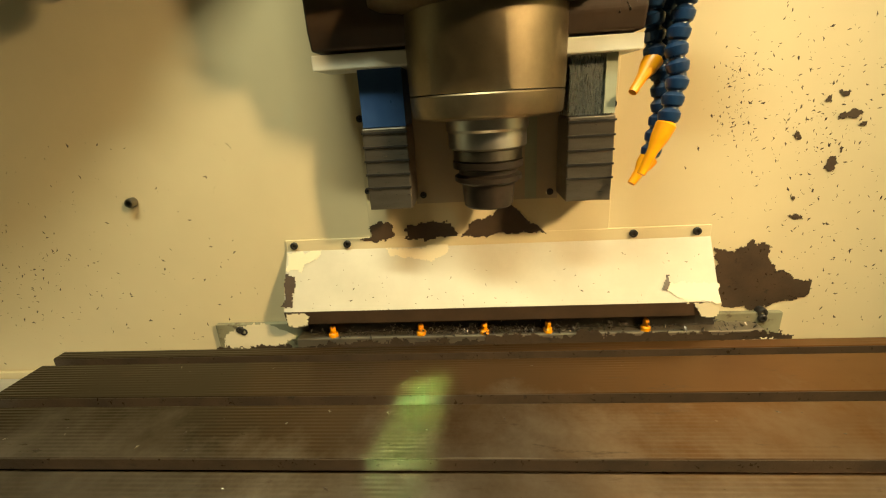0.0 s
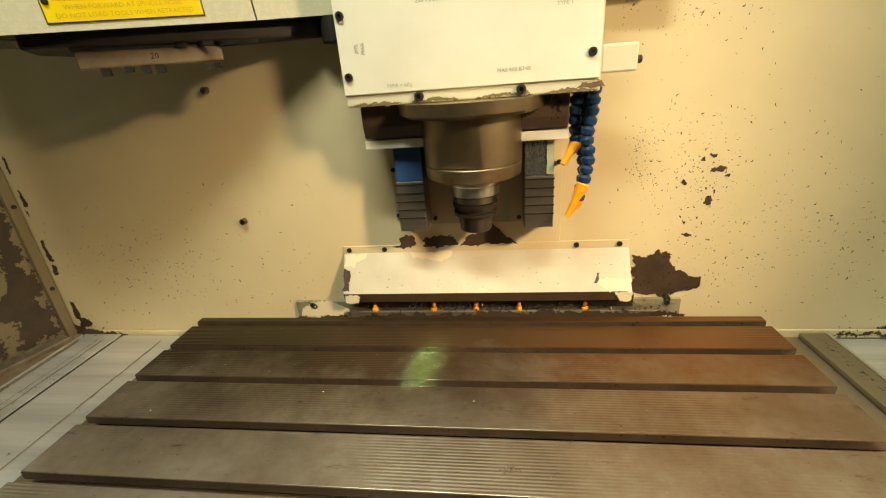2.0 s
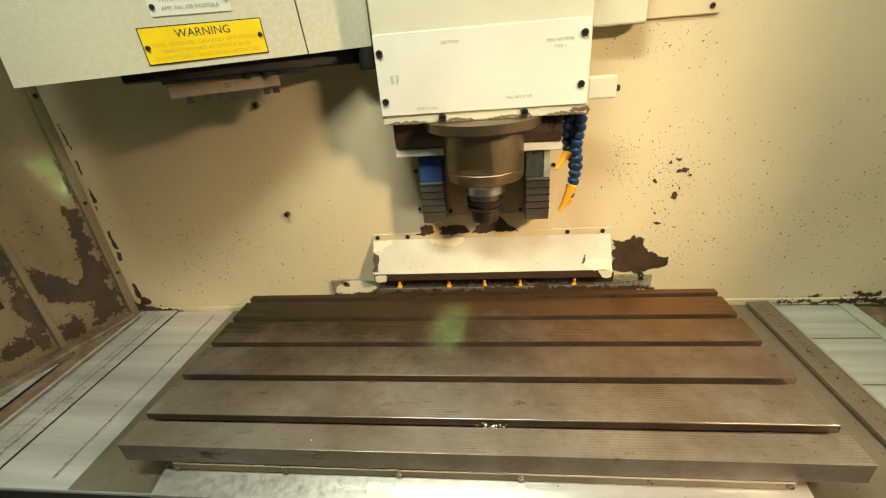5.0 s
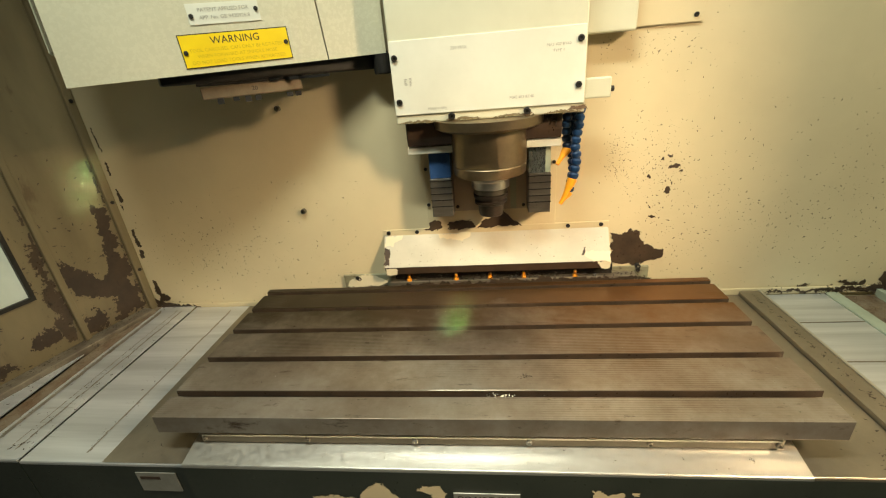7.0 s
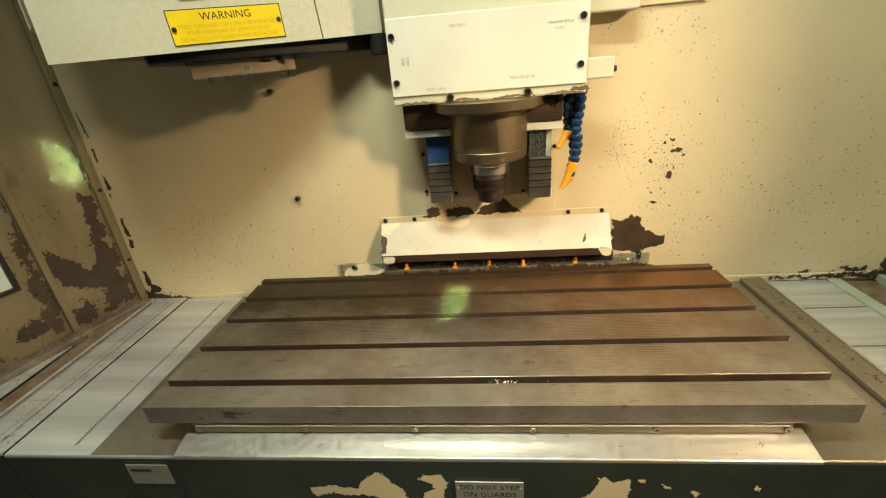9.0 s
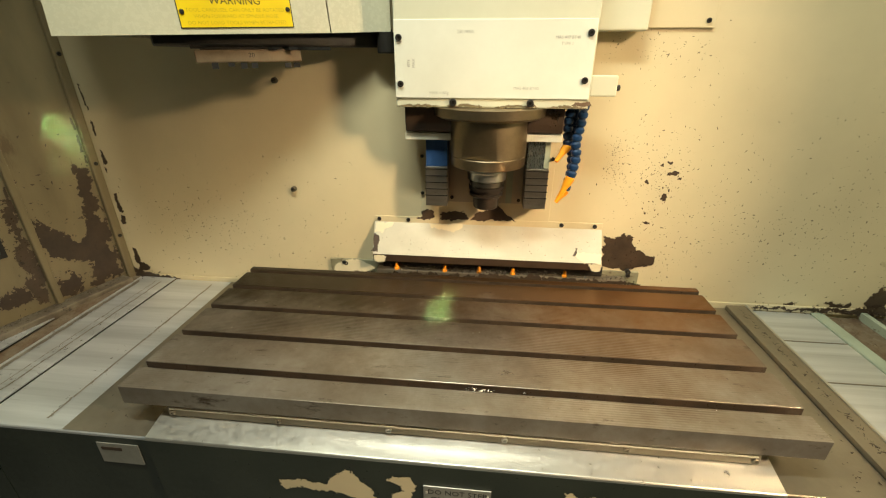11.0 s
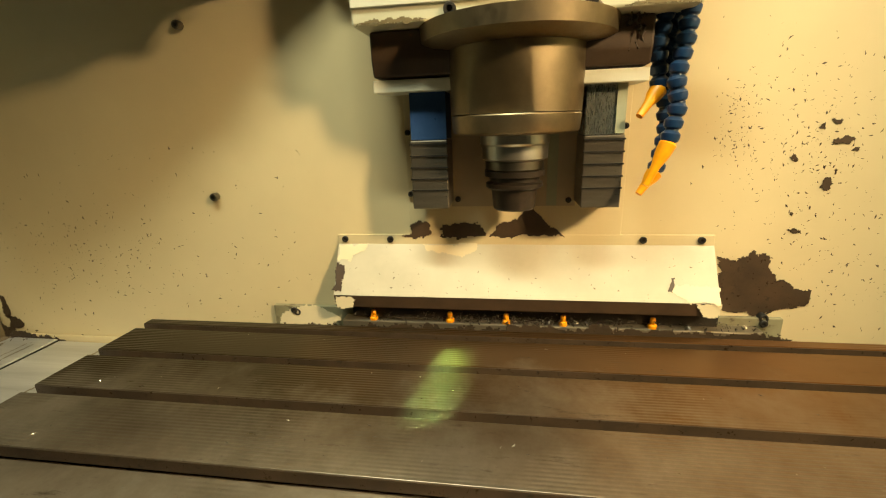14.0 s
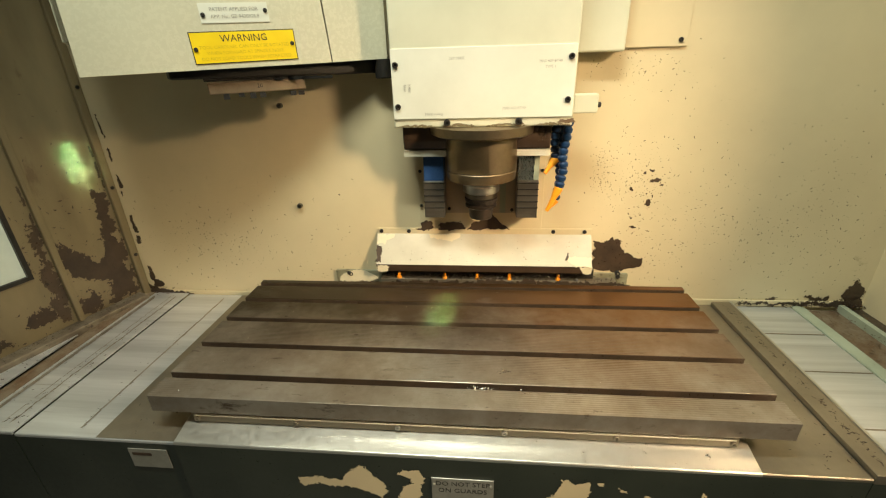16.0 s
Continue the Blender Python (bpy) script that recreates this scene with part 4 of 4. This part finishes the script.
index_plate = part("index_plate", drum_block(0.205, 0.405, 1.414, 1.438, -0.030, -0.024, 1.0, 0.003), surface("stained_index_plate", (0.34, 0.26, 0.17), (0.22, 0.16, 0.10), (0.35, 0.5), 0.6, 25, 120, (0.12, 0.08, 0.05), 0.62, 0.1), drum, "brown-stained numbered index plate")
part("index_rim", drum_block(0.20, 0.41, 1.4385, 1.474, -0.060, -0.031), BLACK, drum)
lettering("lettering", "20", 0.012, DR @ Matrix.Translation((0.308, 1.427, -0.0235)), INK, index_plate)
for u, h in ((0.232, 0.012), (0.262, 0.008), (0.285, 0.012), (0.305, 0.011), (0.370, 0.010), (0.388, 0.010)):
    part("peg", drum_block(u, u + 0.012, 1.414 - h, 1.4135, -0.032, -0.022), BLACK, index_plate, "black peg")
boss = part("boss", lathe([(0.018, 1.432), (0.020, 1.435), (0.020, 1.474)], 20, Matrix.Translation((-0.150, 0.512, 0))), BLACK, drum, "black boss")

warn = thing("warning_sign", "yellow enamel warning sign screwed to the carousel housing", "sign")
WM = DR @ Matrix.Translation((0.294, 1.504, 0)) @ Matrix.Rotation(radians(2.0), 4, "Z")
part("border", drum_block(0.194, 0.394, 1.4745, 1.5335, 0.0003, 0.0012, 2.0), INK, warn)
part("face", drum_block(0.1958, 0.3922, 1.4763, 1.5317, 0.0010, 0.0018, 2.0), YELLOW, warn, "yellow enamel face")
lettering("lettering", "WARNING", 0.0185, WM @ Matrix.Translation((0, 0.0155, 0.0020)), INK, warn)
for i, line in enumerate(("TOOL CAROUSEL CAN ONLY BE ROTATED", "WHEN FORWARD AT SPINDLE NOSE.", "DO NOT LOAD TOOLS WHEN RETRACTED")):
    lettering("lettering", line, 0.0088, WM @ Matrix.Translation((0, 0.0005 - i * 0.0105, 0.0020)), FADEDINK, warn)
patent = thing("patent_plate", "white enamel plate screwed to the carousel housing above the warning sign", "plate")
PM = DR @ Matrix.Translation((0.285, 1.565, 0)) @ Matrix.Rotation(radians(2.0), 4, "Z")
part("face", drum_block(0.2215, 0.3485, 1.5475, 1.5825, 0.0003, 0.0016, 2.0), PLATE_WHITE, patent, "white enamel face")
for i, line in enumerate(("PATENT APPLIED FOR", "APP. No. GB 9420926.8")):
    lettering("lettering", line, 0.0092, PM @ Matrix.Translation((0, 0.0062 - i * 0.0128, 0.0020)), GREYINK, patent)
for owner, m, w, v in ((warn, WM, 0.0925, 0.002), (patent, PM, 0.058, 0.003)):
    for sgn in (-1, 1):
        s = part("screw", lathe([(0.0042, 0), (0.0042, 0.002), (0.003, 0.003)], 12), BLACK, owner, "dark screw")
        s.matrix_basis = m @ Matrix.Translation((sgn * w, v * sgn, 0.0016))

# ---- swarf, specks and spatter ----
def scatter(name, label, count, place, size, material, seed, flat=1.0):
    """Many small slivers, each a thin four-sided splinter laid at place(rng) -> (point, normal)."""
    r = random.Random(seed)
    verts, faces = [], []
    for _ in range(count):
        p, n = place(r)
        n = Vector(n)
        t = n.orthogonal().normalized()
        t = Matrix.Rotation(r.uniform(0, 6.283), 3, n) @ t
        b = n.cross(t)
        L, w, h = size[0] + (size[1] - size[0]) * r.random() ** 2.2, r.uniform(0.14, 0.5), r.uniform(0.15, 0.5) * flat
        k = len(verts)
        p = Vector(p)
        bend = b * L * r.uniform(-0.4, 0.4)
        verts += [p - t * L, p + b * L * w + bend, p + t * L * r.uniform(0.5, 1), p - b * L * w * 0.6 + bend, p + n * L * h + bend * 0.6]
        faces += [(k, k + 1, k + 4), (k + 1, k + 2, k + 4), (k + 2, k + 3, k + 4), (k + 3, k, k + 4)]
    me = bpy.data.meshes.new(name)
    me.from_pydata([tuple(v) for v in verts], [], faces)
    me.materials.append(material)
    ob = new(name, me)
    return tagged(ob, label, "swarf", kind="stuff")


def on_wall(regions):
    def place(r):
        cx, cz, sx, sz, spread = r.choice(regions)
        while True:
            x, z = (r.gauss(cx, sx), r.gauss(cz, sz)) if spread else (r.uniform(cx - sx, cx + sx), r.uniform(cz - sz, cz + sz))
            if -0.97 < x < 1.13 and 0.82 < z < 2.0 and not (-0.085 < x < 0.25 and z > 1.02) and not (GX0 < x < GX1 and z < 1.04):
                return (x, WALL_Y - 0.0002, z), (0, -1, 0)
    return place


scatter("wall_specks", "fine dark swarf specks stuck to the cream wall", 1700, on_wall([(0.75, 1.1, 0.4, 0.3, 0), (0.62, 1.02, 0.13, 0.08, 1), (-0.6, 1.0, 0.35, 0.19, 0), (-0.72, 0.98, 0.12, 0.06, 1), (0.95, 1.05, 0.08, 0.10, 1)]), (0.0008, 0.0044), BROWN, 71, 0.3)
scatter("wall_specks", "dense dark spatter of swarf specks on the cream wall", 620, on_wall([(0.392, 1.20, 0.016, 0.030, 1), (0.50, 1.16, 0.035, 0.055, 1), (0.45, 1.44, 0.07, 0.022, 1), (0.47, 1.20, 0.05, 0.05, 1)]), (0.0008, 0.0040), BROWN, 72, 0.3)
scatter("trough_swarf", "heap of shiny and dark steel swarf behind the table", 900, lambda r: ((r.gauss(0.09, 0.09) if r.random() < 0.75 else r.uniform(-0.19, 0.45), r.uniform(WALL_Y - 0.036, WALL_Y - 0.014), 0.893 + abs(r.gauss(0, 0.006))), (r.uniform(-0.6, 0.6), -0.6, 0.8)), (0.0015, 0.006), CHIP, 73)
scatter("trough_swarf", "bright curls of steel swarf behind the table", 220, lambda r: ((r.gauss(0.08, 0.07), r.uniform(WALL_Y - 0.037, WALL_Y - 0.016), 0.895 + abs(r.gauss(0, 0.005))), (r.uniform(-0.6, 0.6), -0.6, 0.8)), (0.0012, 0.0038), CHIPBRIGHT, 74)
scatter("wall_foot_swarf", "oily black swarf lying along the foot of the wall", 420, lambda r: ((r.choice((0.83, 0.97, 1.02, 1.06, 1.10, 1.12)) + r.gauss(0, 0.022) if r.random() < 0.75 else -0.955 + abs(r.gauss(0, 0.03)), WALL_Y - 0.001 - abs(r.gauss(0.002, 0.008)), COVER_Z + 0.002 + abs(r.gauss(0, 0.008))), (0, -0.6, 0.8)), (0.0015, 0.006), WETBLACK, 75)
scatter("gutter_swarf", "rusty swarf lying in the side gutter", 900, lambda r: ((r.uniform(0.99, 1.135), r.uniform(-0.01, 0.53), COVER_Z - 0.010 + abs(r.gauss(0, 0.004))), (0, 0, 1)), (0.0015, 0.006), RUSTY, 76)
scatter("cover_dirt", "torn sealant and dark crumbs on the angle strip", 150, lambda r: ((0.765 + r.gauss(0, 0.004), r.uniform(0.0, 0.52), COVER_Z + 0.0102), (0, 0, 1)), (0.002, 0.007), WETBLACK, 77, 0.3)
scatter("cover_dirt", "brown crust along the outer left way cover", 700, lambda r: ((-0.985 + abs(r.gauss(0, 0.012)), r.uniform(-0.01, 0.53), COVER_Z + 0.0056), (0, 0, 1)), (0.0015, 0.006), RUSTY, 78, 0.4)
scatter("cover_dirt", "dark crumbs on the steel cover in front of the table end", 50, lambda r: ((r.choice((-0.60, -0.56, 0.68, 0.70)) + r.gauss(0, 0.025), r.uniform(-0.01, 0.16), COVER_Z + 0.0010), (0, 0, 1)), (0.002, 0.006), WETBLACK, 79, 0.2)
scatter("table_chips", "small pale chips lying on the machine table", 60, lambda r: ((r.uniform(-0.5, 0.6), r.choice((0.03, 0.115, 0.215, 0.315, 0.40)) + r.uniform(-0.03, 0.03), TZ), (0, 0, 1)), (0.0012, 0.0036), CHIPBRIGHT, 80, 0.6)
scatter("table_chips", "small dark chips lying on the machine table", 50, lambda r: ((r.uniform(-0.5, 0.6), r.choice((0.03, 0.115, 0.215, 0.315, 0.40)) + r.uniform(-0.03, 0.03), TZ), (0, 0, 1)), (0.0015, 0.0045), WETBLACK, 81, 0.6)
scatter("table_chips", "pale chips caught in the front slot of the table", 26, lambda r: ((0.085 + r.gauss(0, 0.014), 0.0575 + r.gauss(0, 0.003), TZ - 0.001 + abs(r.gauss(0, 0.002))), (0, -0.3, 0.9)), (0.0015, 0.0045), PLATE_WHITE, 86, 0.8)
scatter("table_chips", "dark oily crumbs sticking to the machine table", 30, lambda r: ((0.135 + r.gauss(0, 0.005), 0.108 + r.gauss(0, 0.003), TZ), (0, 0, 1)), (0.002, 0.005), WETBLACK, 87, 0.5)
scatter("guard_specks", "dark specks of swarf on the sloping guard", 90, lambda r: ((r.uniform(GX0 + 0.02, GX1 - 0.01), *(lambda s: (WALL_Y - 0.0045 - 0.0440 * s, 1.0205 - 0.0765 * s))(r.random() ** 0.6)), (0, -0.86, 0.5)), (0.0010, 0.0030), BROWN, 82, 0.3)


def on_side(r):
    u, z = (r.uniform(0.01, 0.25), 0.86 + abs(r.gauss(0, 0.20))) if r.random() < 0.8 else (r.uniform(0.25, 0.6), r.uniform(0.83, 0.97))
    return SIDE @ Vector((-u, min(z, 1.7), 0.0004)), tuple(SIDE_OUT)


scatter("side_specks", "dark specks of swarf stuck to the side panel", 520, on_side, (0.0010, 0.0065), WETBLACK, 83, 0.3)
scatter("ledge_swarf", "oily dark swarf lying along the foot of the side panel", 420, lambda r: (SIDE @ Vector((-r.uniform(0.04, 0.62), 0.8285, 0.004 + abs(r.gauss(0, 0.016)))), (0, 0, 1)), (0.0015, 0.006), WETBLACK, 84, 0.5)
scatter("cover_dirt", "thin brown streaks and crumbs on the pale way covers", 260, lambda r: ((r.choice((-0.935, -0.87, -0.845, -0.71, -1.02)) + r.gauss(0, 0.010), r.uniform(0.0, 0.39), COVER_Z + 0.0050), (0, 0, 1)), (0.0010, 0.0045), BROWN, 85, 0.3)
